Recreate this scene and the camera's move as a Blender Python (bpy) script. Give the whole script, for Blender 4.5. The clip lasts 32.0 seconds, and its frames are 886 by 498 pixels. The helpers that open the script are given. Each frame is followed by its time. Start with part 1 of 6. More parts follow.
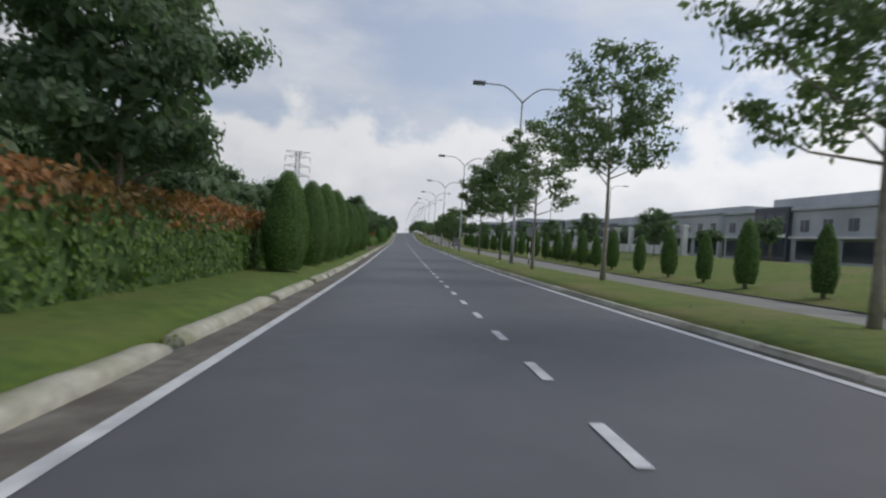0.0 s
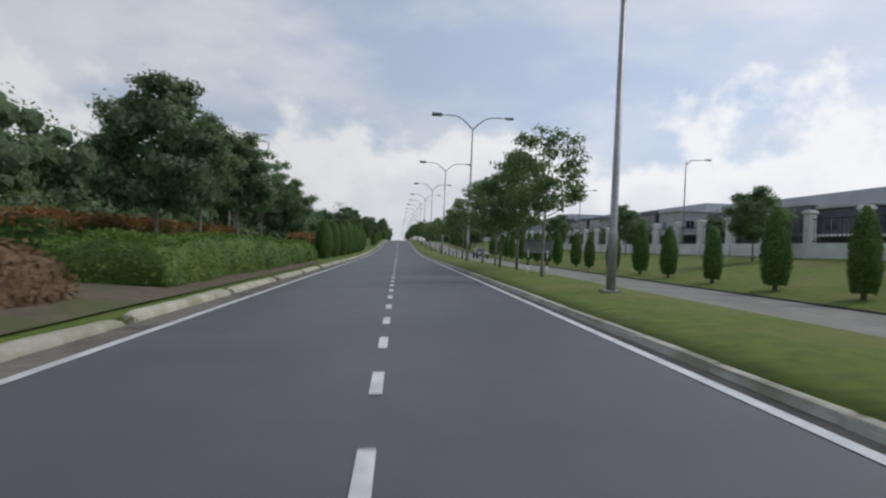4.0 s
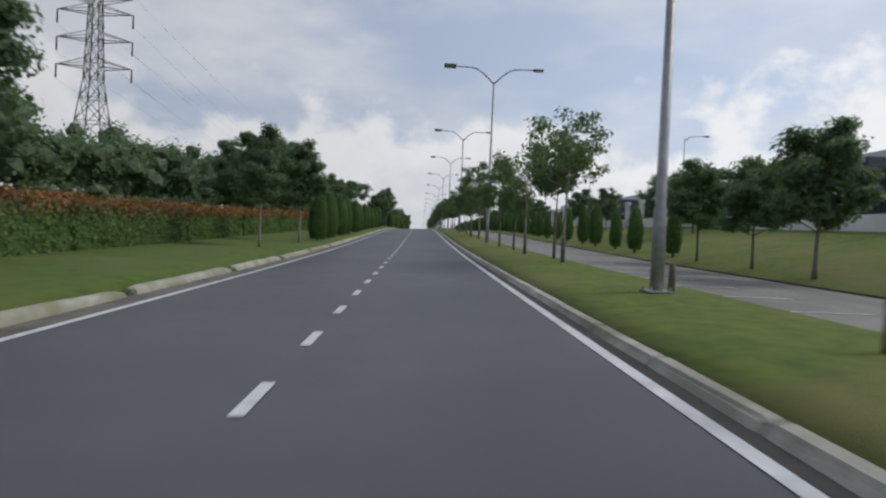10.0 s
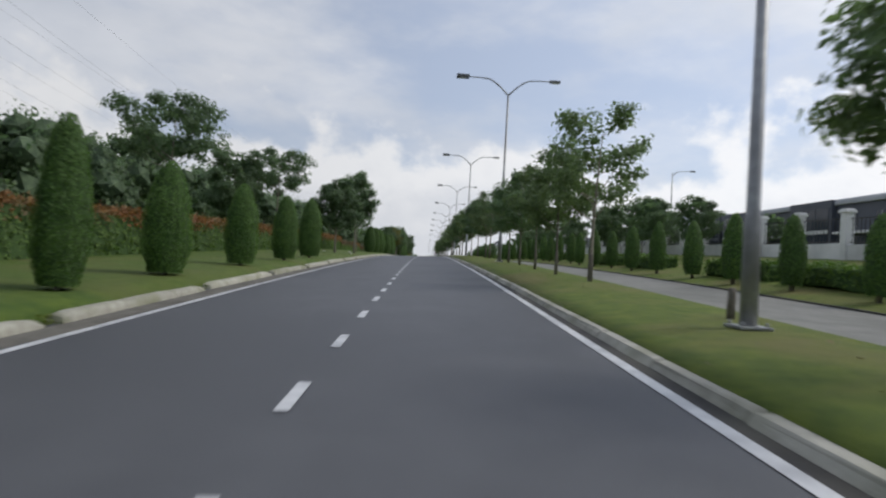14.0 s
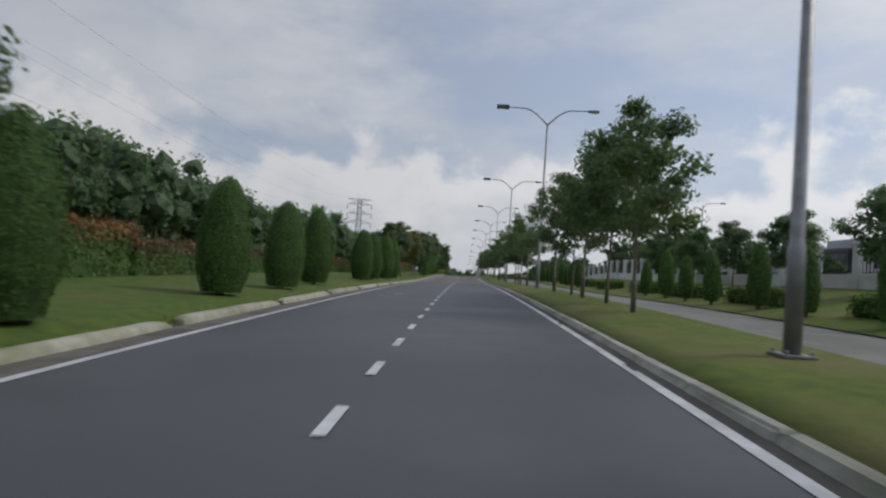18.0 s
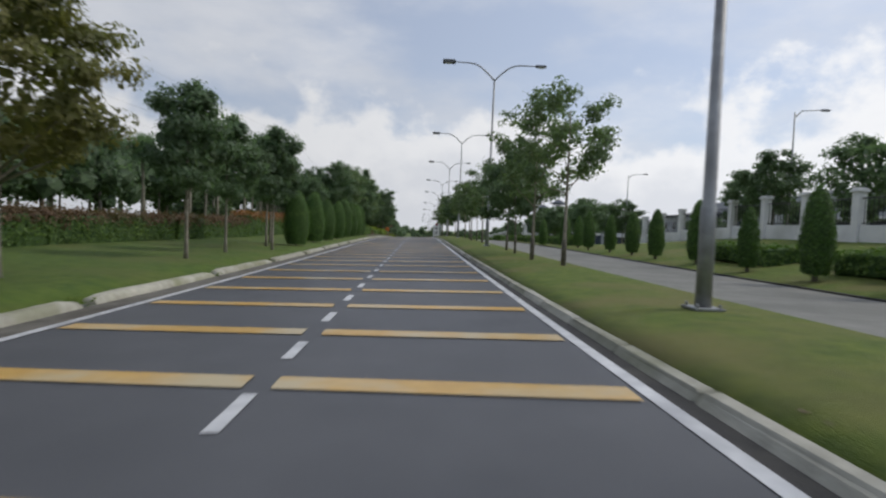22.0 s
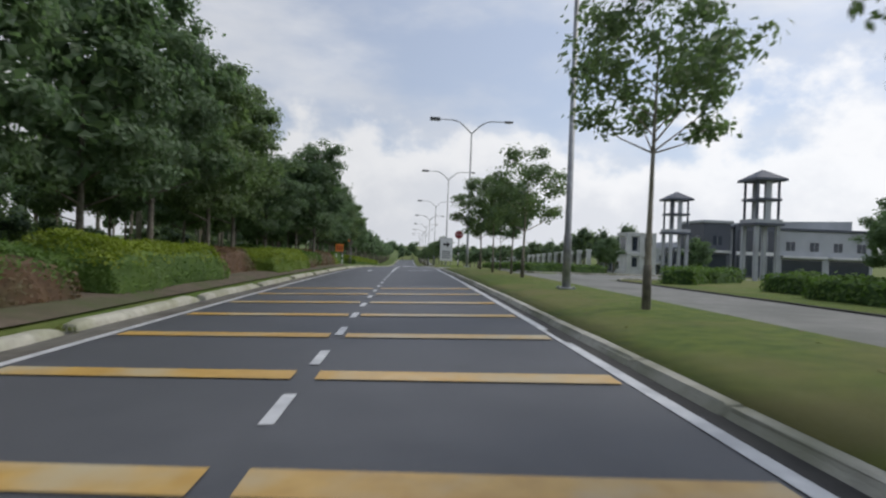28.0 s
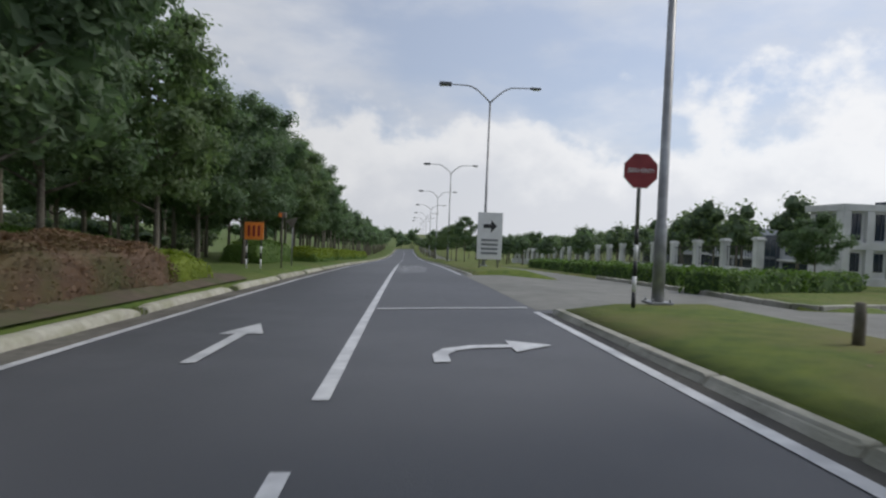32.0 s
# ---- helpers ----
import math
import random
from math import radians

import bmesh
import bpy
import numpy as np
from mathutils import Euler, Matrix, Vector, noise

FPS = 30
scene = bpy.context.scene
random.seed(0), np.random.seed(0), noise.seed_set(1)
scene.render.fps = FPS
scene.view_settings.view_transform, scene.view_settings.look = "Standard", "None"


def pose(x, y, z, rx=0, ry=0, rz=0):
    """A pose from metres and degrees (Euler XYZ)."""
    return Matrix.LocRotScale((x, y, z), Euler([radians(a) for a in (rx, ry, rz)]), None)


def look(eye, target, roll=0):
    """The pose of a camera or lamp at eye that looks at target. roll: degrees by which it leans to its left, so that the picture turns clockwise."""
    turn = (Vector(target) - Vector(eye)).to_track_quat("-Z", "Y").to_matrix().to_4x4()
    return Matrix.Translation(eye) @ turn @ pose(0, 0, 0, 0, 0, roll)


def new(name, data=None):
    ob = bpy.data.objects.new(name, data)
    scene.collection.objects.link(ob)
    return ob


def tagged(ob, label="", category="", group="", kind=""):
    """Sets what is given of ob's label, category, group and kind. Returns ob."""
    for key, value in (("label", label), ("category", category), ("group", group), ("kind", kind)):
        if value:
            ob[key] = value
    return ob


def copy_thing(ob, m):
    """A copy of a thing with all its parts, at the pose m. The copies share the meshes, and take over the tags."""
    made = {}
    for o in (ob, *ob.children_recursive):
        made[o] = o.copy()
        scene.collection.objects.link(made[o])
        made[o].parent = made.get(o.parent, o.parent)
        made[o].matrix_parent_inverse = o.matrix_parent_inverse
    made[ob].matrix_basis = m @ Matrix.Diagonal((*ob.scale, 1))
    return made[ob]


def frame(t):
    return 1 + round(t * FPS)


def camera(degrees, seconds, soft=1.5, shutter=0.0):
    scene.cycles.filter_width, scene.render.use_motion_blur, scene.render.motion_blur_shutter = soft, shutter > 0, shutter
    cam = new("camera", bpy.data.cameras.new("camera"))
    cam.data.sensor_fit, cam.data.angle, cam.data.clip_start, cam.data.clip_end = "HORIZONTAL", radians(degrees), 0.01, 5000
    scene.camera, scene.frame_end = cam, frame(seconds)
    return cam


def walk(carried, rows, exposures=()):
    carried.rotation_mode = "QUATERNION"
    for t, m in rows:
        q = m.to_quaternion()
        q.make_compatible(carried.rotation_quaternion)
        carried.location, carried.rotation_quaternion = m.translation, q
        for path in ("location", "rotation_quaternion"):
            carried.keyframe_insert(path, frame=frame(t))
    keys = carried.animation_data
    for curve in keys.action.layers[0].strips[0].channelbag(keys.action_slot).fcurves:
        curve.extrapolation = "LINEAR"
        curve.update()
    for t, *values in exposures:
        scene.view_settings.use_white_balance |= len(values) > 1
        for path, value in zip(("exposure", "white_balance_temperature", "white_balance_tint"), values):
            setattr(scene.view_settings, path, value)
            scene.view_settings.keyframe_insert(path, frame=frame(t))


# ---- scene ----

# ================= road profile, camera and its walk =================
CROSS = 0.037                      # crossfall of the carriageway, falling to the left
EDGE_L, EDGE_R = -3.78, 3.47       # edge lines; the lane line is at x = 0
EYE = 1.42
ROWS = [
    (0.0, -1.70, -19.23, -4.27, -0.98, -3.95),
    (0.5, -1.53, -12.81, -2.88, -2.15, -3.81),
    (1.0, -1.36, -6.35, -3.28, -1.63, -3.18),
    (1.5, -1.09, 1.26, -4.03, -1.43, -2.97),
    (2.0, -0.82, 9.40, -4.19, -2.04, -2.66),
    (2.5, -0.59, 16.28, -4.38, -1.23, -3.10),
    (4.5, 0.44, 46.56, -4.35, -0.17, -2.15),
    (5.0, 0.71, 54.17, -3.34, -0.54, -0.97),
    (5.5, 0.84, 61.15, -3.36, -2.35, -1.39),
    (6.0, 0.96, 68.54, -2.59, -1.46, -1.90),
    (6.5, 1.03, 76.73, -2.36, -1.32, -1.87),
    (7.0, 1.09, 84.94, -2.94, -1.39, -2.84),
    (7.5, 1.15, 92.14, -1.79, -1.50, -3.08),
    (8.0, 1.22, 99.34, -2.45, -1.41, -3.02),
    (8.5, 1.25, 107.46, -1.23, -0.62, -1.93),
    (9.0, 1.28, 115.70, -2.01, -0.84, -2.14),
    (9.5, 1.30, 123.50, -2.03, -0.60, -2.36),
    (10.0, 1.32, 131.14, -2.26, -1.15, -2.48),
    (10.5, 1.30, 138.66, -2.02, 0.24, -2.44),
    (11.0, 1.28, 146.17, -1.79, 0.73, -2.70),
    (11.5, 1.26, 153.88, -1.28, -0.69, -2.38),
    (12.0, 1.23, 161.46, -1.37, 0.29, -2.47),
    (12.5, 1.21, 168.53, -1.63, 0.41, -1.81),
    (13.0, 1.18, 175.55, -1.79, 1.02, -2.65),
    (13.5, 1.14, 182.87, -1.32, 0.52, -3.15),
    (14.0, 1.10, 190.44, -1.75, 1.13, -3.24),
    (14.5, 1.05, 198.66, -1.98, -0.05, -3.80),
    (16.5, 1.04, 228.40, -1.82, -0.24, -3.26),
    (17.0, 1.04, 235.51, 1.05, 1.33, -3.02),
    (17.5, 1.06, 242.74, 1.50, 2.67, -3.55),
    (18.0, 1.08, 250.08, 2.24, 2.12, -3.99),
    (18.5, 1.12, 257.59, 1.77, 1.68, -3.84),
    (19.0, 1.16, 265.11, 1.21, 1.33, -2.69),
    (19.5, 1.20, 272.53, 0.70, 0.25, -3.36),
    (20.0, 1.24, 279.76, 0.80, -0.03, -3.03),
    (20.5, 1.31, 286.47, -0.37, -0.54, -2.56),
    (21.0, 1.38, 293.24, -0.95, -1.25, -1.98),
    (21.5, 1.38, 300.78, -2.25, -1.73, -2.52),
    (22.0, 1.39, 308.36, -2.36, -1.91, -2.57),
    (22.5, 1.40, 315.34, -4.14, -2.09, -2.18),
    (23.0, 1.41, 322.13, -9.32, -0.38, -1.10),
    (23.5, 1.37, 328.88, -9.03, 0.51, -1.15),
    (24.0, 1.32, 335.68, -7.93, 0.80, -1.6),
    (24.5, 1.28, 342.88, -7.93, -0.37, -2.2),
    (25.0, 1.25, 349.84, -7.63, -0.34, -2.4),
    (25.5, 1.26, 355.61, -6.82, -1.44, -1.6),
    (26.0, 1.27, 361.46, -6.21, -1.64, -2.04),
    (26.5, 1.22, 367.69, -3.71, -0.74, -1.44),
    (28.5, 1.04, 389.07, -3.44, -0.23, -2.21),
    (29.0, 0.99, 393.55, -3.34, -0.13, -2.21),
    (29.5, 0.93, 398.66, -3.58, -1.12, -2.09),
    (30.0, 0.87, 403.84, -3.73, -1.81, -2.07),
    (30.5, 0.83, 407.72, -3.00, -1.06, -2.22),
    (31.0, 0.78, 411.32, -3.37, -1.90, -2.68),
    (31.5, 0.75, 415.70, -3.58, -1.80, -2.35),
    (32.0, 0.72, 419.45, -3.58, -1.49, -2.33),
]
SLOPES = [-0.0301, -0.0246, -0.0185, -0.0106, -0.0006, 0.0005, -0.0014, -0.0010, 0.0122, 0.0187, 0.0308, 0.0353, 0.0249, 0.0172, 0.0049, -0.0084, 0.0032, 0.0078, 0.0002, -0.0109, -0.0196, -0.0324, -0.0394, -0.0399, -0.0370, -0.0318, -0.0255, -0.0189, -0.0122, -0.0056, 0.0007, 0.0069]

KNOTS = [-75 + 25 * k for k in range(len(SLOPES))]
FINE_Y = np.arange(-75.0, 701.0, 1.0)
fine_s = np.interp(FINE_Y, KNOTS, SLOPES)
FINE_Z = np.concatenate([[0.0], np.cumsum((fine_s[1:] + fine_s[:-1]) / 2)])
FINE_Z = FINE_Z - np.interp(0.0, FINE_Y, FINE_Z)


def level(y):
    """Height of the lane line at y."""
    return float(np.interp(y, FINE_Y, FINE_Z))


def grade(y):
    """Slope of the road at y, in degrees."""
    return math.degrees(math.atan(float(np.interp(y, KNOTS, SLOPES))))


def smooth(a, b, v):
    s = min(1.0, max(0.0, (v - a) / (b - a)))
    return s * s * (3 - 2 * s)


STREET_NEAR = ((11.7, 14.3, 15.0, 20.0, 26.0, 32.0, 75.0), (422.0, 421.6, 421.4, 424.0, 429.5, 434.0, 435.0))
STREET_FAR = ((11.7, 14.3, 15.0, 20.0, 26.0, 32.0, 75.0), (434.6, 435.4, 435.7, 437.6, 441.0, 446.0, 447.0))


def terrain(x, y):
    """Height of the ground beside the road."""
    bank = 1.7 * (1 - smooth(345, 385, y)) + 0.1 + 0.45 * smooth(138, 156, y) * (1 - smooth(184, 204, y))
    gap = smooth(430.9, 432.2, y) * (1 - smooth(446.8, 448.2, y))      # mouth of the side street
    isle = smooth(434.2, 434.9, y)                                      # grass beyond the side street
    xs = [-3000, -60, -20, -13, -8, -5.3, -4.72, -4.7, 3.93, 3.95, 5.0, 6.9, 8.4, 8.6, 11.7, 11.9, 14.3, 14.6, 25.5, 60, 3000]
    zs = [0.75, 0.6, 0.42, 0.27, 0.20, 0.14, -0.01, -0.5, -0.5, 0.25 - 0.55 * gap, 0.40 - 0.70 * gap, 0.46 - 0.76 * gap, 0.1 - 0.4 * gap, -0.06 - 0.3 * gap, -0.06 - 0.3 * gap, -0.05 + 0.18 * isle, -0.02 + 0.15 * isle, 0.12, bank, bank + 0.1, bank + 0.2]
    if 14.4 < x < 75 and np.interp(x, *STREET_NEAR) - 0.2 < y < np.interp(x, *STREET_FAR) + 0.2:
        return level(y) - 0.2
    return level(y) + float(np.interp(x, xs, zs))


cam = camera(75.5, 32.0, soft=2.3, shutter=0.2)
LIGHTING = [(0.0, 0.0), (4.5, 0.05), (5.0, 0.06), (7.0, 0.0), (10.0, -0.03), (11.0, 0.05), (12.0, 0.0), (14.0, 0.1), (17.0, 0.0), (18.0, -0.2), (19.0, -0.2), (21.0, -0.05), (23.0, 0.08), (24.0, -0.06), (25.0, 0.06), (26.0, 0.16), (29.0, 0.1), (30.0, 0.22), (31.0, 0.17), (32.0, 0.02)]
walk(cam, [(t, pose(x, y, level(y) + EYE + CROSS * x, 90 + pitch, roll, yaw)) for t, x, y, yaw, pitch, roll in ROWS], LIGHTING)

# ================= light =================
SUN_ELEV, SUN_AZ = 48.0, 84.0      # azimuth to the right of the road's direction
world = bpy.data.worlds.new("sky")
scene.world = world
world.use_nodes = True
wn, wl = world.node_tree.nodes, world.node_tree.links
wn.clear()
w_out, w_bg = wn.new("ShaderNodeOutputWorld"), wn.new("ShaderNodeBackground")
w_sky = wn.new("ShaderNodeTexSky")
w_sky.sky_type, w_sky.sun_disc = "NISHITA", False
w_sky.sun_elevation, w_sky.sun_rotation = radians(SUN_ELEV), radians(SUN_AZ)
w_sky.air_density, w_sky.dust_density, w_sky.ozone_density = 1.0, 1.9, 1.0
w_co, w_sep = wn.new("ShaderNodeTexCoord"), wn.new("ShaderNodeSeparateXYZ")
wl.new(w_co.outputs["Generated"], w_sep.inputs[0])


def wmath(op, a, b=0.0):
    nd = wn.new("ShaderNodeMath")
    nd.operation = op
    for i, val in enumerate((a, b)):
        if isinstance(val, (int, float)):
            nd.inputs[i].default_value = val
        else:
            wl.new(val, nd.inputs[i])
    return nd.outputs[0]


def wnoise(scale, stretch, detail, shift):
    mp, nz = wn.new("ShaderNodeMapping"), wn.new("ShaderNodeTexNoise")
    mp.inputs["Scale"].default_value, mp.inputs["Location"].default_value = stretch, shift
    nz.inputs["Scale"].default_value, nz.inputs["Detail"].default_value, nz.inputs["Roughness"].default_value = scale, detail, 0.55
    wl.new(w_co.outputs["Generated"], mp.inputs[0])
    wl.new(mp.outputs[0], nz.inputs["Vector"])
    return nz.outputs["Fac"]


def wramp(val, lo, hi):
    nd = wn.new("ShaderNodeMapRange")
    nd.interpolation_type = "SMOOTHSTEP"
    nd.inputs[1].default_value, nd.inputs[2].default_value = lo, hi
    wl.new(val, nd.inputs[0])
    return nd.outputs[0]


def wmix(fac, a, b):
    nd = wn.new("ShaderNodeMix")
    nd.data_type = "RGBA"
    for key, val in (("Factor", fac), ("A", a), ("B", b)):
        if isinstance(val, (int, float, tuple)):
            nd.inputs[key].default_value = val
        else:
            wl.new(val, nd.inputs[key])
    return nd.outputs["Result"]


up = w_sep.outputs["Z"]
# thin high veil over the blue, soft sheets, and cumulus banked low over the horizon
veil = wmix(0.66, w_sky.outputs[0], (3.65, 4.1, 5.1, 1))
sheet = wramp(wnoise(2.3, (1, 1, 2.4), 7, (2.9, 0.3, 0.35)), 0.38, 0.64)
sheet_tone = wmix(wramp(wnoise(4.0, (1, 1, 2.0), 6, (1.1, 4.0, 2.0)), 0.3, 0.7), (4.4, 4.65, 5.15, 1), (5.5, 5.65, 6.0, 1))
high = wmix(wmath("MULTIPLY", sheet, 0.85), veil, sheet_tone)
lumps = wmath("ADD", wmath("MULTIPLY", wnoise(4.2, (1, 1, 1.3), 9, (0.4, 0.1, 0.0)), 0.75), wmath("MULTIPLY", wnoise(13.0, (1, 1, 1.3), 6, (3.4, 1.1, 0.6)), 0.25))
bank_edge = wmath("ADD", up, wmath("MULTIPLY", wmath("SUBTRACT", lumps, 0.5), -0.62))
bank_mask = wmath("SUBTRACT", 1.0, wramp(bank_edge, 0.155, 0.215))
crest = wramp(bank_edge, 0.03, 0.16)
bank_tone = wmix(crest, (4.9, 5.05, 5.4, 1), (6.05, 6.1, 6.25, 1))
cloudy = wmix(wmath("MULTIPLY", bank_mask, 0.92), high, bank_tone)
# the veil is brighter on the sun's side
side_glow = wn.new("ShaderNodeVectorMath")
side_glow.operation = "SCALE"
wl.new(cloudy, side_glow.inputs[0])
wl.new(wmath("ADD", 0.965, wmath("MULTIPLY", wramp(w_sep.outputs["X"], -0.5, 0.65), 0.32)), side_glow.inputs["Scale"])
wl.new(side_glow.outputs[0], w_bg.inputs["Color"])
w_bg.inputs["Strength"].default_value = 0.116
wl.new(w_bg.outputs[0], w_out.inputs[0])

sun = new("sun", bpy.data.lights.new("sun", "SUN"))
sun.data.energy, sun.data.angle, sun.data.color = 1.4, radians(18), (1.0, 0.95, 0.87)
el, az = radians(SUN_ELEV), radians(SUN_AZ)
sun.matrix_basis = look((100 * math.sin(az) * math.cos(el), 100 * math.cos(az) * math.cos(el), 100 * math.sin(el)), (0, 0, 0))


# ================= materials =================
def material(name, c1, c2, scale=4.0, rough=0.8, metal=0.0, bump=0.0, bump_scale=40.0, c3=None, c3_scale=0.5, island=0.0, obj_random=0.0, translucent=0.0):
    """Two colours mixed by noise, a third one in large blotches, relief, and variation by piece."""
    m = bpy.data.materials.new(name)
    m.use_nodes = True
    nt = m.node_tree
    nd, ln = nt.nodes, nt.links
    bsdf = nd["Principled BSDF"]
    bsdf.inputs["Roughness"].default_value, bsdf.inputs["Metallic"].default_value = rough, metal
    geo = nd.new("ShaderNodeNewGeometry")
    nz = nd.new("ShaderNodeTexNoise")
    nz.inputs["Scale"].default_value, nz.inputs["Detail"].default_value = scale, 5
    ln.new(geo.outputs["Position"], nz.inputs["Vector"])
    rp = nd.new("ShaderNodeMapRange")
    rp.inputs[1].default_value, rp.inputs[2].default_value = 0.3, 0.7
    ln.new(nz.outputs["Fac"], rp.inputs[0])
    mx = nd.new("ShaderNodeMix")
    mx.data_type = "RGBA"
    mx.inputs["A"].default_value, mx.inputs["B"].default_value = (*c1, 1), (*c2, 1)
    ln.new(rp.outputs[0], mx.inputs["Factor"])
    col = mx.outputs["Result"]
    if c3:
        n3 = nd.new("ShaderNodeTexNoise")
        n3.inputs["Scale"].default_value, n3.inputs["Detail"].default_value = c3_scale, 4
        ln.new(geo.outputs["Position"], n3.inputs["Vector"])
        r3 = nd.new("ShaderNodeMapRange")
        r3.inputs[1].default_value, r3.inputs[2].default_value = 0.46, 0.68
        ln.new(n3.outputs["Fac"], r3.inputs[0])
        m3 = nd.new("ShaderNodeMix")
        m3.data_type = "RGBA"
        m3.inputs["B"].default_value = (*c3, 1)
        ln.new(col, m3.inputs["A"])
        ln.new(r3.outputs[0], m3.inputs["Factor"])
        col = m3.outputs["Result"]
    if island or obj_random:
        oi = nd.new("ShaderNodeObjectInfo")
        ad = nd.new("ShaderNodeMath")
        ad.operation = "MULTIPLY_ADD"
        ln.new(geo.outputs["Random Per Island"], ad.inputs[0])
        ad.inputs[1].default_value, ad.inputs[2].default_value = island * 2, 1 - island - obj_random
        a2 = nd.new("ShaderNodeMath")
        a2.operation = "MULTIPLY_ADD"
        ln.new(oi.outputs["Random"], a2.inputs[0])
        a2.inputs[1].default_value = obj_random * 2
        ln.new(ad.outputs[0], a2.inputs[2])
        vm = nd.new("ShaderNodeVectorMath")
        vm.operation = "SCALE"
        ln.new(col, vm.inputs[0])
        ln.new(a2.outputs[0], vm.inputs["Scale"])
        col = vm.outputs[0]
    ln.new(col, bsdf.inputs["Base Color"])
    if bump:
        nb, bp = nd.new("ShaderNodeTexNoise"), nd.new("ShaderNodeBump")
        nb.inputs["Scale"].default_value, nb.inputs["Detail"].default_value = bump_scale, 3
        ln.new(geo.outputs["Position"], nb.inputs["Vector"])
        bp.inputs["Strength"].default_value, bp.inputs["Distance"].default_value = bump, 0.02
        ln.new(nb.outputs["Fac"], bp.inputs["Height"])
        ln.new(bp.outputs[0], bsdf.inputs["Normal"])
    if translucent:
        tr, ms = nd.new("ShaderNodeBsdfTranslucent"), nd.new("ShaderNodeMixShader")
        vt = nd.new("ShaderNodeVectorMath")
        vt.operation = "MULTIPLY"
        vt.inputs[1].default_value = (1.55, 1.7, 1.2)
        ln.new(col, vt.inputs[0])
        ln.new(vt.outputs[0], tr.inputs["Color"])
        ms.inputs[0].default_value = translucent
        ln.new(bsdf.outputs[0], ms.inputs[1])
        ln.new(tr.outputs[0], ms.inputs[2])
        ln.new(ms.outputs[0], nd["Material Output"].inputs[0])
    return m


ASPHALT = material("asphalt", (0.075, 0.079, 0.088), (0.094, 0.098, 0.108), 1.2, 0.58, bump=0.35, bump_scale=90, c3=(0.068, 0.072, 0.081), c3_scale=0.16)
ROADWORN = material("pale_asphalt", (0.165, 0.166, 0.151), (0.222, 0.221, 0.203), 1.5, 0.85, bump=0.3, bump_scale=70, c3=(0.142, 0.144, 0.130), c3_scale=0.3)
GUTTER = material("gutter_dirt", (0.10, 0.095, 0.082), (0.17, 0.16, 0.135), 5.0, 0.9, bump=0.4, bump_scale=40, c3=(0.07, 0.06, 0.05), c3_scale=0.9)
SOIL = material("planting_soil", (0.075, 0.058, 0.040), (0.125, 0.100, 0.068), 3.0, 0.95, bump=0.9, bump_scale=25, c3=(0.070, 0.080, 0.030), c3_scale=0.7)
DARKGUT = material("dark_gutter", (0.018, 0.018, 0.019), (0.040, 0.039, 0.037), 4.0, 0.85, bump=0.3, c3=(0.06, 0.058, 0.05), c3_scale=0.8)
PAINT = material("white_road_paint", (0.50, 0.51, 0.53), (0.66, 0.67, 0.68), 6.0, 0.45, c3=(0.40, 0.41, 0.43), c3_scale=1.7)
YELLOW = material("yellow_road_paint", (0.48, 0.29, 0.075), (0.58, 0.37, 0.11), 5.0, 0.42, c3=(0.50, 0.42, 0.27), c3_scale=1.0)
KERB = material("kerb_concrete", (0.30, 0.29, 0.24), (0.44, 0.43, 0.36), 5.0, 0.9, bump=0.5, bump_scale=35, c3=(0.23, 0.235, 0.15), c3_scale=1.1, obj_random=0.13)
KERBDARK = material("stained_concrete", (0.29, 0.285, 0.245), (0.42, 0.41, 0.36), 4.0, 0.9, bump=0.5, bump_scale=35, c3=(0.20, 0.205, 0.15), c3_scale=0.7, obj_random=0.14)
GRASS = material("grass", (0.060, 0.102, 0.010), (0.126, 0.166, 0.019), 3.2, 0.95, bump=1.0, bump_scale=55, c3=(0.146, 0.140, 0.042), c3_scale=0.35)
# greener turf of the left side, with shade also put into its darker colour
LAWNSHADE = material("lawn", (0.046, 0.090, 0.010), (0.096, 0.142, 0.017), 3.0, 0.95, bump=1.0, bump_scale=55, c3=(0.100, 0.120, 0.026), c3_scale=0.35)
BLADES = material("grass_blades", (0.085, 0.130, 0.020), (0.135, 0.175, 0.032), 1.5, 0.8, island=0.2, c3=(0.15, 0.15, 0.05), c3_scale=0.4, translucent=0.4)
BARK = material("bark", (0.125, 0.11, 0.088), (0.22, 0.20, 0.165), 9.0, 0.95, bump=0.7, bump_scale=45)
PALEBARK = material("pale_bark", (0.20, 0.18, 0.14), (0.32, 0.29, 0.24), 7.0, 0.95, bump=0.6, bump_scale=45)
LEAF = material("leaf", (0.088, 0.134, 0.063), (0.138, 0.188, 0.086), 0.8, 0.6, island=0.20, obj_random=0.10, translucent=0.45)
LEAFDARK = material("dark_leaf", (0.080, 0.128, 0.070), (0.126, 0.182, 0.098), 0.7, 0.6, island=0.20, obj_random=0.12, translucent=0.46)
LEAFGOLD = material("olive_leaf", (0.105, 0.120, 0.036), (0.190, 0.175, 0.052), 0.7, 0.6, island=0.22, translucent=0.4)
TOPIARY = material("topiary_leaf", (0.058, 0.124, 0.024), (0.100, 0.180, 0.038), 1.6, 0.65, island=0.20, obj_random=0.15, translucent=0.3)
LEAFMASS = material("leafy_mass", (0.050, 0.084, 0.040), (0.096, 0.142, 0.068), 5.0, 0.8, bump=1.0, bump_scale=9, c3=(0.036, 0.062, 0.030), c3_scale=2.2)
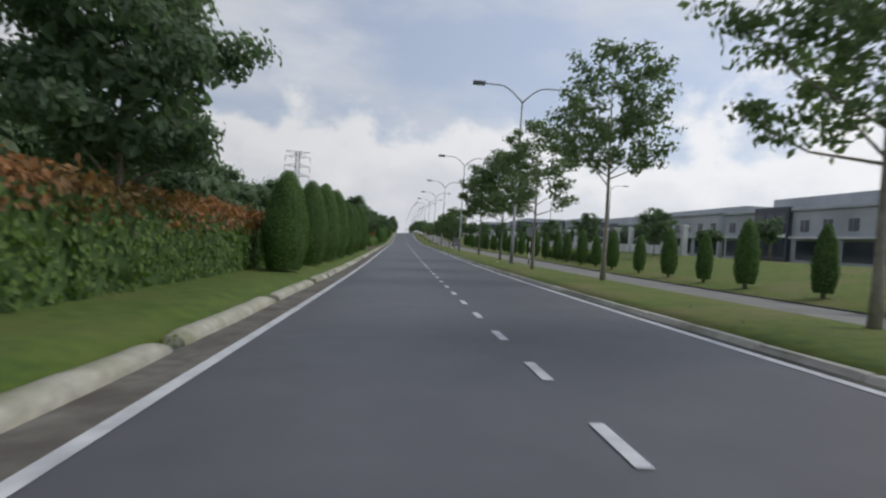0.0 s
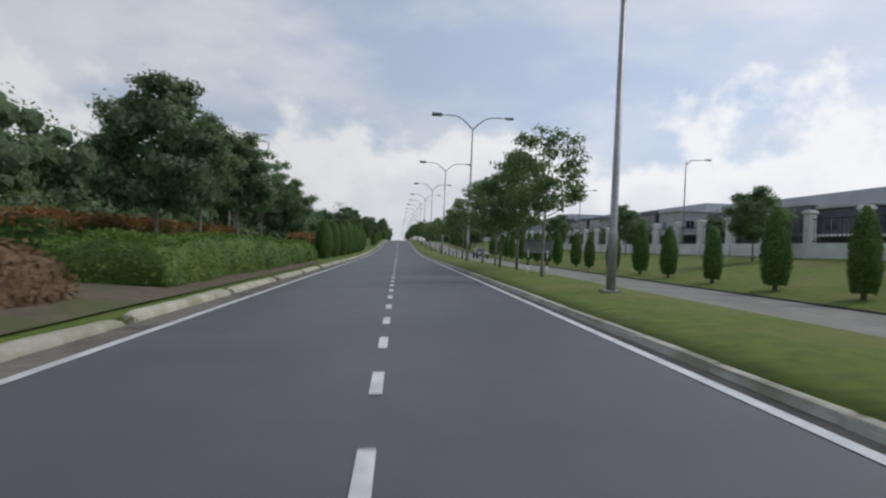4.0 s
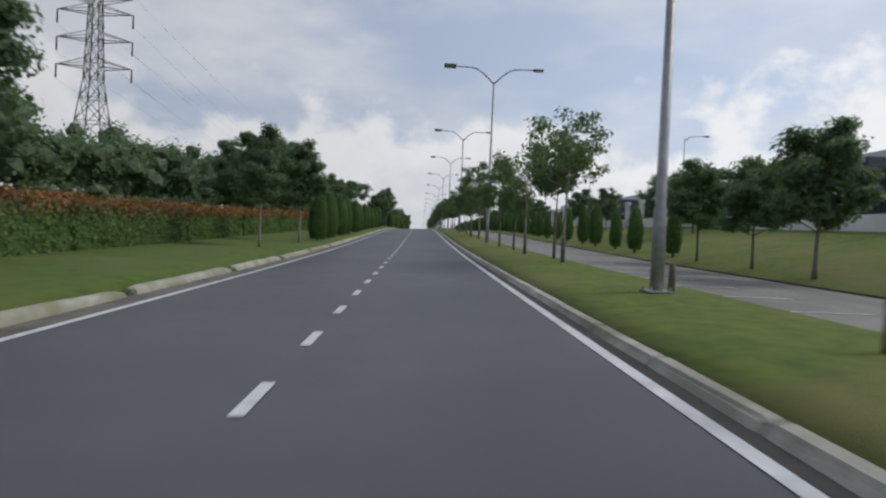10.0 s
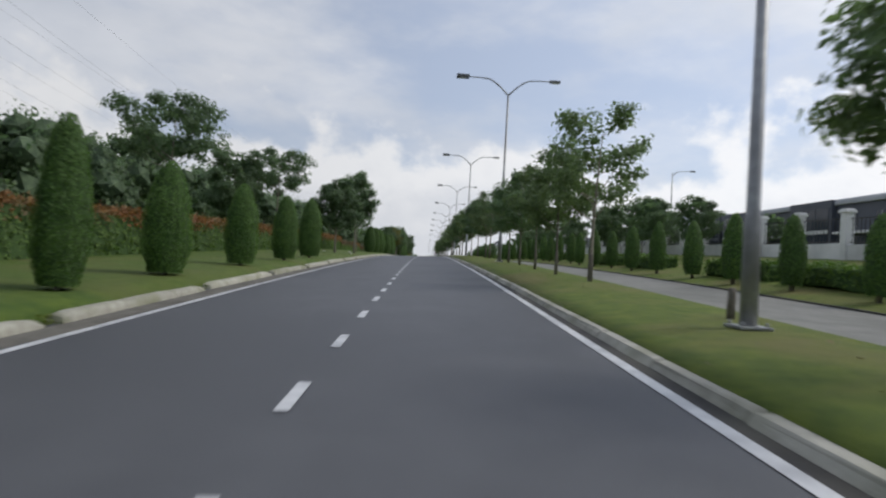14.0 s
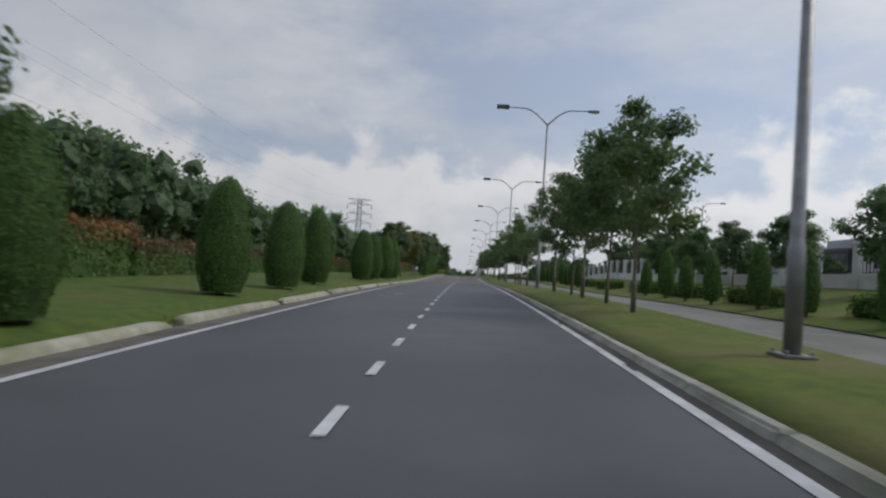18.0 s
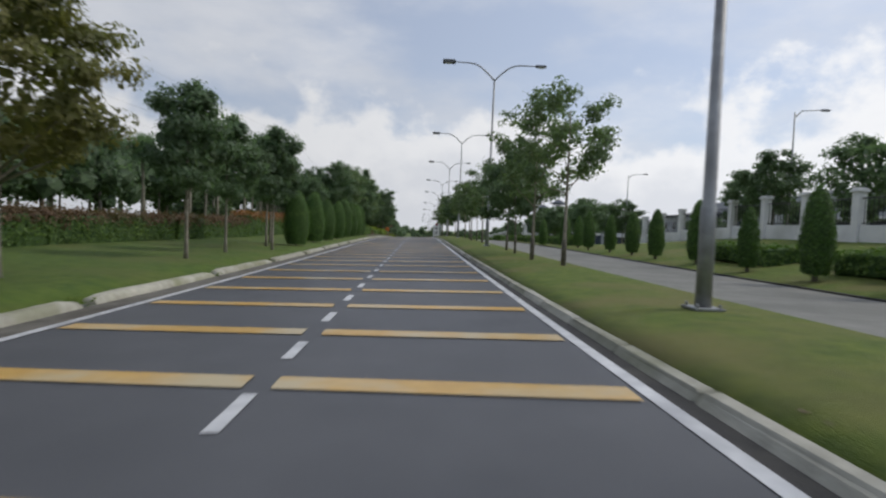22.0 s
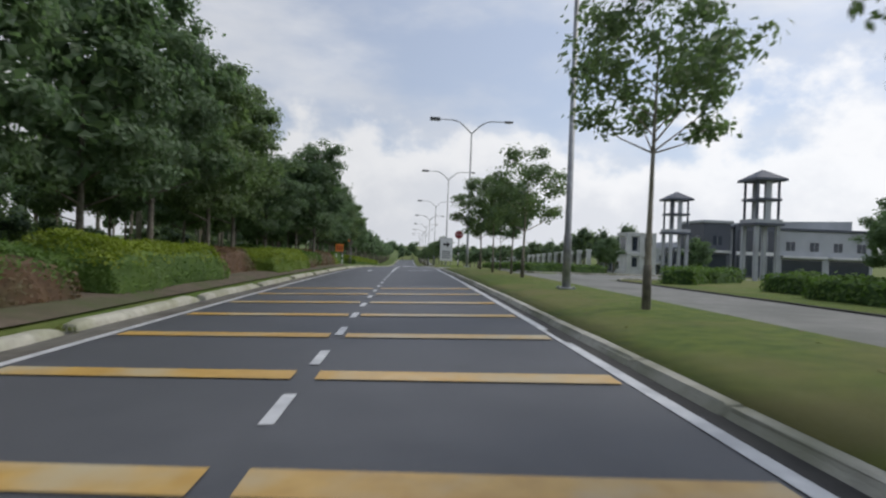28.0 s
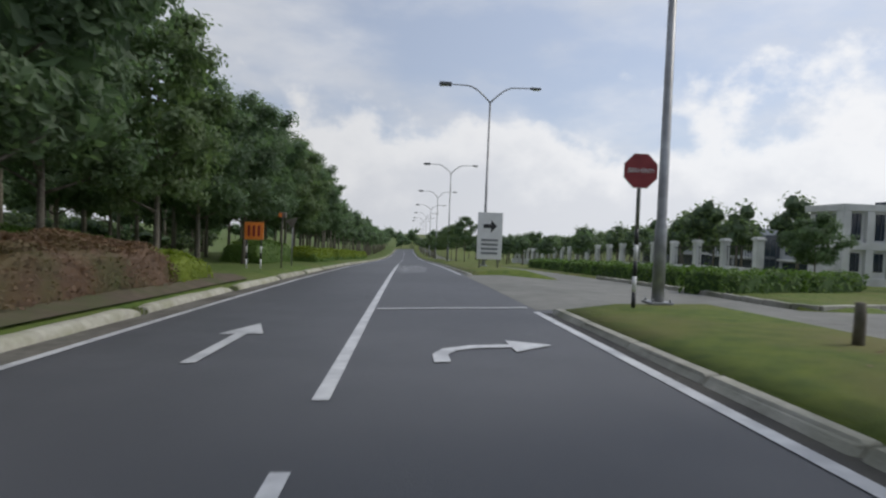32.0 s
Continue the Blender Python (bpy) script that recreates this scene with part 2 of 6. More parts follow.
# inside of clipped shrubs, darker than the leaves to carry the shade between them
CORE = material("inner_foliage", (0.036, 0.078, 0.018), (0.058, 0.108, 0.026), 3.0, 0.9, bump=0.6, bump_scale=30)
HEDGE = material("hedge_leaf", (0.068, 0.130, 0.024), (0.118, 0.190, 0.036), 1.2, 0.65, island=0.20, translucent=0.3)
HEDGELIME = material("lime_hedge_leaf", (0.145, 0.200, 0.018), (0.215, 0.265, 0.026), 1.0, 0.65, island=0.18, translucent=0.3)
HEDGEMID = material("pale_hedge_leaf", (0.10, 0.165, 0.020), (0.16, 0.225, 0.030), 1.0, 0.65, island=0.18, translucent=0.3)
HEDGERED = material("red_shoots", (0.19, 0.084, 0.028), (0.28, 0.128, 0.045), 1.2, 0.6, island=0.35, c3=(0.11, 0.10, 0.03), c3_scale=0.5, translucent=0.25)
HEDGEBROWN = material("bronze_hedge_leaf", (0.125, 0.076, 0.046), (0.185, 0.114, 0.066), 1.2, 0.65, island=0.22, c3=(0.08, 0.09, 0.03), c3_scale=0.6, translucent=0.25)
STEEL = material("galvanised_steel", (0.25, 0.26, 0.27), (0.36, 0.37, 0.38), 6.0, 0.45, 0.55, c3=(0.20, 0.20, 0.20), c3_scale=0.8)
LAMPHEAD = material("lamp_housing", (0.10, 0.105, 0.11), (0.15, 0.155, 0.16), 6.0, 0.5, 0.3)
WALLWHITE = material("white_wall_paint", (0.62, 0.63, 0.64), (0.74, 0.74, 0.74), 1.0, 0.85, c3=(0.50, 0.51, 0.50), c3_scale=0.4)
FACWHITE = material("factory_cladding", (0.34, 0.36, 0.39), (0.44, 0.46, 0.49), 0.5, 0.6, c3=(0.30, 0.32, 0.34), c3_scale=0.15)
FACDARK = material("dark_cladding", (0.045, 0.055, 0.075), (0.075, 0.085, 0.11), 0.5, 0.5)
GLASS = material("tinted_glass", (0.02, 0.03, 0.045), (0.03, 0.04, 0.06), 0.5, 0.12)
TOWERPAINT = material("grey_tower_paint", (0.34, 0.36, 0.39), (0.44, 0.46, 0.48), 1.0, 0.8, c3=(0.28, 0.29, 0.31), c3_scale=0.5)
PLINTH = material("wood_post", (0.10, 0.09, 0.074), (0.18, 0.162, 0.132), 8.0, 0.9, bump=0.4)
WHITE = material("white_enamel", (0.68, 0.68, 0.68), (0.76, 0.76, 0.76), 3.0, 0.45)
BLACK = material("black_enamel", (0.015, 0.015, 0.017), (0.03, 0.03, 0.032), 3.0, 0.45)
RED = material("red_enamel", (0.22, 0.018, 0.02), (0.30, 0.025, 0.028), 3.0, 0.45)
FADEDRED = material("faded_red_sign", (0.20, 0.018, 0.026), (0.28, 0.035, 0.04), 4.0, 0.55)
ORANGE = material("orange_enamel", (0.75, 0.20, 0.025), (0.85, 0.26, 0.04), 3.0, 0.5)
SIGNGREY = material("grey_sign_back", (0.16, 0.17, 0.18), (0.23, 0.24, 0.25), 2.0, 0.5, 0.3)
CARGREY = material("grey_car_paint", (0.13, 0.135, 0.14), (0.15, 0.155, 0.16), 2.0, 0.25, 0.4)
RUBBER = material("rubber", (0.012, 0.012, 0.012), (0.02, 0.02, 0.02), 4.0, 0.85)
LAMPGLASS = material("lamp_glass", (0.75, 0.75, 0.72), (0.85, 0.85, 0.82), 3.0, 0.15)


# ================= helpers =================
def finish(name, bm, mat, parent=None, label="", soft_shade=False):
    me = bpy.data.meshes.new(name)
    bm.to_mesh(me)
    bm.free()
    for mm in (mat if isinstance(mat, (list, tuple)) else [mat]):
        me.materials.append(mm)
    if soft_shade:
        me.polygons.foreach_set("use_smooth", [True] * len(me.polygons))
    ob = new(name, me)
    ob.parent = parent
    return tagged(ob, label)


def part(name, bm, mat, parent, label="", soft_shade=False):
    return finish(name, bm, mat, parent, label, soft_shade)


def raw(name, verts, faces, mat, parent=None, label="", mats=None, soft_shade=False):
    me = bpy.data.meshes.new(name)
    me.from_pydata([tuple(v) for v in verts], [], [tuple(f) for f in faces])
    for mm in (mat if isinstance(mat, (list, tuple)) else [mat]):
        me.materials.append(mm)
    if mats is not None:
        me.polygons.foreach_set("material_index", np.asarray(mats, dtype=np.int32))
    if soft_shade:
        me.polygons.foreach_set("use_smooth", [True] * len(me.polygons))
    ob = new(name, me)
    ob.parent = parent
    return tagged(ob, label)


def thing(name, label, category, group="", kind=""):
    return tagged(new(name), label, category, group, kind)


def box(bm, x0, x1, y0, y1, z0, z1, bevel=0.0):
    r = bmesh.ops.create_cube(bm, size=1.0)
    vs = r["verts"]
    for v in vs:
        v.co = Vector(((x0 + x1) / 2 + v.co.x * (x1 - x0), (y0 + y1) / 2 + v.co.y * (y1 - y0), (z0 + z1) / 2 + v.co.z * (z1 - z0)))
    if bevel:
        es = list({e for v in vs for e in v.link_edges})
        bmesh.ops.bevel(bm, geom=es, offset=bevel, segments=2, affect="EDGES", profile=0.5)


def tube(bm, pts, radii, seg=8, caps=True):
    pts = [Vector(q) for q in pts]
    rings = []
    for i, q in enumerate(pts):
        d = (pts[min(i + 1, len(pts) - 1)] - pts[max(i - 1, 0)]).normalized()
        u = d.cross(Vector((0.31, 0.95, 0.05)))
        if u.length < 1e-3:
            u = d.cross(Vector((1, 0, 0)))
        u.normalize()
        w = d.cross(u)
        rings.append([bm.verts.new(q + radii[i] * (math.cos(a) * u + math.sin(a) * w)) for a in [2 * math.pi * k / seg for k in range(seg)]])
    for a, b in zip(rings, rings[1:]):
        for k in range(seg):
            f = bm.faces.new((a[k], a[(k + 1) % seg], b[(k + 1) % seg], b[k]))
            f.smooth = True
    if caps:
        bm.faces.new(rings[0][::-1])
        bm.faces.new(rings[-1])


def leaf_cards(pos, size, rng, normals=None, long=1.5, loose=0.75):
    """Pointed leaves, each a bent pair of triangles round a fold."""
    n = len(pos)
    a = rng.normal(size=(n, 3))
    if normals is not None:
        a = a * loose + normals
    a /= np.linalg.norm(a, axis=1)[:, None]
    b = rng.normal(size=(n, 3))
    b -= (b * a).sum(1)[:, None] * a
    b /= np.linalg.norm(b, axis=1)[:, None]
    c = np.cross(a, b)
    s = size * rng.uniform(0.65, 1.3, size=(n, 1))
    v = np.stack([pos - b * s * long * 0.5, pos + c * s * 0.42 + a * s * 0.1, pos + b * s * long * 0.5, pos - c * s * 0.42 + a * s * 0.1], 1).reshape(-1, 3)
    f = np.arange(4 * n).reshape(n, 4)
    return v, f


# ================= ground, road, kerbs =================
def build_ground():
    xs = [-3000, -900, -300, -120, -60, -35, -20, -16, -13, -10.5, -8, -6.2, -5.3, -4.72, -4.7, -2, 1, 3.93, 3.95, 4.5, 5.0, 5.9, 6.9, 7.5, 8.0, 8.4, 8.6, 11.7, 11.9, 14.3, 14.6, 16.5, 18, 20, 21.5, 23.5, 25.5, 28, 30, 35, 45, 60, 120, 300, 900, 3000]
    ys = [-1500, -500, -200] + sorted([k + 0.45 for k in range(415, 450)] + list(range(-75, 701, 5)) + [430.8, 431.5, 432.3, 434.1, 434.5, 446.7, 447.5, 448.3]) + [800, 1000, 1500, 2500, 4000]
    vs, fs, ms = [], [], []
    for y in ys:
        for x in xs:
            bumpy = 0.05 * noise.noise((x * 0.4, y * 0.4, 0.0)) if (x < -5 or x > 15) else 0.0
            vs.append((x, y, terrain(x, y) + bumpy))
    nx = len(xs)
    for j in range(len(ys) - 1):
        for i in range(nx - 1):
            fs.append((j * nx + i, j * nx + i + 1, (j + 1) * nx + i + 1, (j + 1) * nx + i))
            # left of the road: the greener grass with shade in its colour
            ms.append(1 if xs[i] < -4.71 else 0)
    return tagged(raw("ground", vs, fs, [GRASS, LAWNSHADE], mats=ms, soft_shade=True), "mown green grass ground with dry yellowish patches", "ground", kind="structure")


ground = build_ground()


def strip(name, x0, x1, y0, y1, lift, mat, parent=None, label="", step=4.0, thick=0.0, cross=CROSS, wob=0.0):
    """A strip along the road between two lateral lines, following its profile."""
    n = max(1, int(round((y1 - y0) / step)))
    vs, fs = [], []
    for k in range(n + 1):
        y = y0 + (y1 - y0) * k / n
        w = wob * noise.noise((y * 0.7, x0, 3.0))
        vs += [(x0 + w, y, level(y) + cross * x0 + lift), (x1 + w, y, level(y) + cross * x1 + lift)]
        if k:
            fs.append((2 * k - 2, 2 * k - 1, 2 * k + 1, 2 * k))
    if thick:
        m = len(vs)
        vs += [(a, b, c - thick) for a, b, c in vs]
        for k in range(1, n + 1):
            fs.append((2 * k - 2 + m, 2 * k + m, 2 * k + 1 + m, 2 * k - 1 + m))
            fs.append((2 * k - 2, 2 * k, 2 * k + m, 2 * k - 2 + m))
            fs.append((2 * k + 1, 2 * k - 1, 2 * k - 1 + m, 2 * k + 1 + m))
        fs.append((0, m, m + 1, 1))
        fs.append((2 * n, 2 * n + 1, 2 * n + 1 + m, 2 * n + m))
    return raw(name, vs, fs, mat, parent, label)


Y0, Y1 = -75.0, 690.0
road = tagged(strip("road", -4.72, 3.9, Y0, Y1, 0.0, ASPHALT, thick=0.3), "smooth grey asphalt carriageway of two lanes", "road", kind="structure")
service_road = tagged(strip("service_road", 8.55, 14.35, -75, 434.3, 0.03, ROADWORN, thick=0.2, cross=0.0), "pale grey worn service road beside the verge", "road", kind="structure")
service_lane = tagged(strip("service_lane", 8.55, 11.75, 434.3, 690, 0.03, ROADWORN, thick=0.2, cross=0.0), "narrow pale grey lane beyond the junction", "road", kind="structure")
gutter_left = tagged(strip("gutter_left", -4.45, -3.86, Y0, Y1, 0.006, GUTTER, step=2, wob=0.12), "strip of brown dirt in the gutter", "gutter", kind="structure")
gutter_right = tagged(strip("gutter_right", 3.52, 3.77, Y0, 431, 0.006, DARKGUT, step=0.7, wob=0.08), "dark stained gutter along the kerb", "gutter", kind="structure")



def planting_bed(y0, y1):
    """Bare soil between the kerb and the clipped hedges."""
    cols = [-8.9, -8.0, -7.0, -6.2, -5.3, -4.80]
    vs, fs = [], []
    n = int((y1 - y0) / 1.5)
    for j in range(n + 1):
        y = y0 + (y1 - y0) * j / n
        for i, x in enumerate(cols):
            w = 0.25 * noise.noise((y * 0.5, x, 1.0)) if i == 0 else 0.0
            vs.append((x + w, y, terrain(x + w, y) + 0.062 + 0.02 * noise.noise((x * 2.0, y * 2.0, 5.0))))
            if i and j:
                k = j * len(cols) + i
                fs.append((k - len(cols) - 1, k - len(cols), k, k - 1))
    tagged(raw("planting_bed", vs, fs, SOIL, soft_shade=True), "bare brown soil under the clipped hedges", "soil", kind="structure")


planting_bed(43.0, 76.3)
planting_bed(380.5, 440.0)

# ---- markings
markings = tagged(new("road_marking"), "white and yellow paint lines on the asphalt", "road marking", kind="structure")
strip("edge_line", EDGE_L - 0.08, EDGE_L + 0.08, Y0, Y1, 0.008, PAINT, markings)
strip("edge_line", EDGE_R - 0.075, EDGE_R + 0.075, Y0, 431.2, 0.008, PAINT, markings)
strip("edge_line", EDGE_R - 0.075, EDGE_R + 0.075, 448, Y1, 0.008, PAINT, markings)
ANCHORS = [-12.7, 0.3, 15.5, 54.3, 61.2, 75.3, 90.5, 104.9, 120.6, 135.9, 151.2, 166.4, 180.6, 195.6, 203.9, 234.9, 242.1, 255.1, 270.1, 284.8, 299.1, 315.1, 327.8, 342.7, 356.2, 368.2, 398.9, 409.1, 422.5]
dash_y = [-12.7 - 2.45 * k for k in range(24, 0, -1)]
for a0, b0 in zip(ANCHORS, ANCHORS[1:]):
    n = max(1, round((b0 - a0) / 2.45))
    dash_y += [a0 + (b0 - a0) * k / n for k in range(n)]
dash_y.append(422.5)
dash_y += [478 + 2.45 * k for k in range(80)]


def slab(name, w, d, mat):
    me = bpy.data.meshes.new(name)
    me.from_pydata([(-w / 2, -d / 2, 0), (w / 2, -d / 2, 0), (w / 2, d / 2, 0), (-w / 2, d / 2, 0)], [], [(0, 1, 2, 3)])
    me.materials.append(mat)
    return me


CROSS_DEG = math.degrees(math.atan(CROSS))


def lay(name, me, x, y, lift, parent, turn=0.0):
    ob = new(name, me)
    ob.parent = parent
    ob.matrix_basis = pose(x, y, level(y) + CROSS * x + lift, grade(y), -CROSS_DEG, turn)
    return ob


dash_mesh = slab("lane_dash", 0.13, 0.95, PAINT)
for y in dash_y:
    lay("lane_dash", dash_mesh, 0.0, y, 0.012, markings)
strip("lane_line", -0.08, 0.08, 424.6, 476, 0.01, PAINT, markings)
# yellow transverse bars, in two halves
BARS = [311.3, 313.9, 316.5, 319.2, 321.9, 324.7, 327.5, 330.4, 333.1, 335.8, 338.4, 341.0, 343.6, 346.2, 348.8, 351.2, 353.5, 355.6, 358.2, 361.0,
        368.5, 371.3, 374.1, 376.9, 379.6, 382.3, 385.2, 388.1, 391.0, 393.9, 396.8, 399.7, 402.6, 405.3]


def oblique_bar(w):
    """A bar laid a little askew, its ends cut along the road."""
    me = bpy.data.meshes.new("transverse_bar")
    me.from_pydata([(sx * w / 2, sy * 0.21 - 0.13 * sx * w / 2, 0) for sx, sy in ((-1, -1), (1, -1), (1, 1), (-1, 1))], [], [(0, 1, 2, 3)])
    me.materials.append(YELLOW)
    return me


bar_left, bar_right = oblique_bar(3.46), oblique_bar(3.2)
for k, y in enumerate(BARS):
    lay("transverse_bar", bar_left, -1.86, y, 0.016, markings)
    lay("transverse_bar", bar_right, 1.73, y - 0.46, 0.016, markings)
lay("stop_line", slab("stop_line", 3.3, 0.16, PAINT), 1.78, 432.0, 0.014, markings)


def flat_poly(name, pts, y0, x0, parent):
    return raw(name, [(x0 + px, y0 + py, level(y0 + py) + CROSS * (x0 + px) + 0.014) for px, py in pts], [tuple(range(len(pts)))], PAINT, parent)


flat_poly("straight_arrow", [(-0.09, -1.7), (0.09, -1.7), (0.09, 0.5), (0.34, 0.5), (0, 1.7), (-0.34, 0.5), (-0.09, 0.5)], 428.0, -1.8, markings)


def bent_arrow():
    stem = [(-0.75, -1.3), (-0.55, -1.3), (-0.55, -0.55), (-0.42, -0.1), (-0.1, 0.15), (0.35, 0.2), (0.35, -0.35), (0.95, 0.42), (0.35, 1.1), (0.35, 0.55), (-0.2, 0.5), (-0.6, 0.1), (-0.75, -0.5)]
    vs = [(1.85 + px, 427.0 + 0.62 * py, level(427.0 + 0.62 * py) + CROSS * (1.85 + px) + 0.014) for px, py in stem]
    return raw("turn_arrow", vs, [(0, 1, 2, 12), (2, 3, 11, 12), (3, 4, 10, 11), (4, 5, 9, 10), (6, 7, 8)] + [(5, 6, 8, 9)], PAINT, markings)


bent_arrow()
# hatched island ahead of the junction
for k in range(9):
    y = 452 + 1.7 * k
    lay("hatch_line", slab("hatch_line", 0.5 + 0.24 * (8 - abs(k - 4)), 0.22, PAINT), 1.1, y, 0.014, markings, 18)
# parking bay lines on the service road
bay = slab("bay_line", 2.4, 0.1, PAINT)
for k in range(42):
    ob = new("bay_line", bay)
    ob.parent = markings
    y = 70 + 2.7 * k
    ob.matrix_basis = pose(9.85, y, level(y) + 0.042, grade(y), 0, 0)
manhole_bm = bmesh.new()
bmesh.ops.create_cone(manhole_bm, cap_ends=True, radius1=0.29, radius2=0.285, depth=0.03, segments=24)
manhole = tagged(finish("manhole_cover", manhole_bm, KERBDARK), "round grey manhole cover set flush in asphalt", "manhole cover")
manhole.matrix_basis = pose(-1.95, 276.7, level(276.7) - CROSS * 1.95 - 0.009, grade(276.7), -CROSS_DEG, 0)


# ---- kerbs
def kerb_mesh(name, length, w, h, mat, seed, batter=0.0, side=-1):
    rng = random.Random(seed)
    bm = bmesh.new()
    box(bm, -w / 2, w / 2, -length / 2, length / 2, -0.12, h, 0.05)
    for v in bm.verts:
        if v.co.x * side > 0 and v.co.z > h * 0.5:
            v.co.x -= side * batter
        v.co += Vector((rng.uniform(-1, 1), rng.uniform(-1, 1), rng.uniform(-1, 1))) * 0.012
    me = bpy.data.meshes.new(name)
    bm.to_mesh(me)
    bm.free()
    me.materials.append(mat)
    return me


kerb_left = tagged(new("kerb_left"), "weathered pale concrete kerb with drain gaps", "kerb", kind="structure")
kerb_right = tagged(new("kerb_right"), "grey concrete kerb along the grass verge", "kerb", kind="structure")


def long_kerb(seed, length, w=0.36, h=0.17):
    """One long cast piece with a rounded, slightly wavy top and worn ends."""
    rg = random.Random(seed)
    n, ring = 15, [(-0.5, -0.75), (-0.5, 0.62), (-0.40, 0.90), (-0.16, 1.0), (0.12, 0.97), (0.30, 0.80), (0.42, 0.40), (0.5, -0.75)]
    vs, fs, m = [], [], len(ring)
    for k in range(n):
        f = k / (n - 1)
        worn = 0.72 if k in (0, n - 1) else 1.0
        dx, dz = 0.025 * noise.noise((f * 3.0, seed, 0.5)), 0.022 * noise.noise((f * 4.0, seed, 9.5))
        for px, pz in ring:
            vs.append((px * w + dx + rg.uniform(-0.007, 0.007), (f - 0.5) * length + (0.06 if worn < 1 and pz > 0.5 else 0.0) * (1 if k == 0 else -1), (pz * (worn if pz > 0 else 1)) * h + dz + rg.uniform(-0.006, 0.006)))
    for k in range(n - 1):
        for q in range(m - 1):
            fs.append((k * m + q, k * m + q + 1, (k + 1) * m + q + 1, (k + 1) * m + q))
    fs.append(tuple(range(m))[::-1])
    fs.append(tuple(range((n - 1) * m, n * m)))
    me = bpy.data.meshes.new("kerb_stone")
    me.from_pydata(vs, [], [f[::-1] for f in fs])
    me.materials.append(KERB)
    me.polygons.foreach_set("use_smooth", [True] * (len(fs) - 2) + [False] * 2)
    return me


kerb_l = [long_kerb(k, 5.72) for k in range(5)]
kerb_s = [long_kerb(20 + k, 1.15, 0.40, 0.18) for k in range(3)]
kerb_r = [kerb_mesh("kerb_stone", 1.97, 0.31, 0.11, KERBDARK, 10 + k, 0.11, -1) for k in range(4)]
rng = random.Random(4)
# where the gaps of the left kerb lie
GAP_MARKS = [(-16, -66.0), (0, 30.5), (13, 111.1), (18, 142.9), (23, 174.5), (37, 261.1), (46, 318.8), (49, 338.3), (57, 388.0), (106, 690.0)]
GAPS = [float(np.interp(k, [a for a, b in GAP_MARKS], [b for a, b in GAP_MARKS])) for k in range(-16, 107)]
for k, (ya, yb) in enumerate(zip(GAPS, GAPS[1:])):
    if -5 < ya < 2:
        # broken into short, uneven stones
        n = max(2, int((yb - ya) / 1.5))
        for q in range(n):
            y = ya + 0.3 + (yb - ya - 0.3) * (q + 0.5) / n
            ob = new("kerb_stone", kerb_s[(k + q) % 3])
            ob.parent = kerb_left
            ob.matrix_basis = pose(-4.60 + rng.uniform(-0.06, 0.06), y, level(y) - 0.17 + rng.uniform(-0.03, 0.03), grade(y) + rng.uniform(-2, 2), rng.uniform(-5, 5), rng.uniform(-4, 4))
        continue
    y = (ya + yb) / 2
    ob = new("kerb_stone", kerb_l[k % 5])
    ob.parent = kerb_left
    ob.matrix_basis = pose(-4.60 + rng.uniform(-0.03, 0.03), y, level(y) - 0.17 + rng.uniform(-0.012, 0.012), grade(y), rng.uniform(-2, 2), rng.uniform(-0.4, 0.4)) @ Matrix.Diagonal((1, (yb - ya - 0.42) / 5.72, 1, 1))
k = 0
y = -60.0
while y < 690:
    if not 431 < y < 448:
        ob = new("kerb_stone", kerb_r[k % 4])
        ob.parent = kerb_right
        ob.matrix_basis = pose(3.82, y, level(y) + 0.135, grade(y), rng.uniform(-1, 1), rng.uniform(-0.25, 0.25))
        k += 1
    y += 2.0
# low near-black strip along the far edge of the service road
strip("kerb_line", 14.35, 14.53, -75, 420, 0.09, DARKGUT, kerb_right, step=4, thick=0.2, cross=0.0)


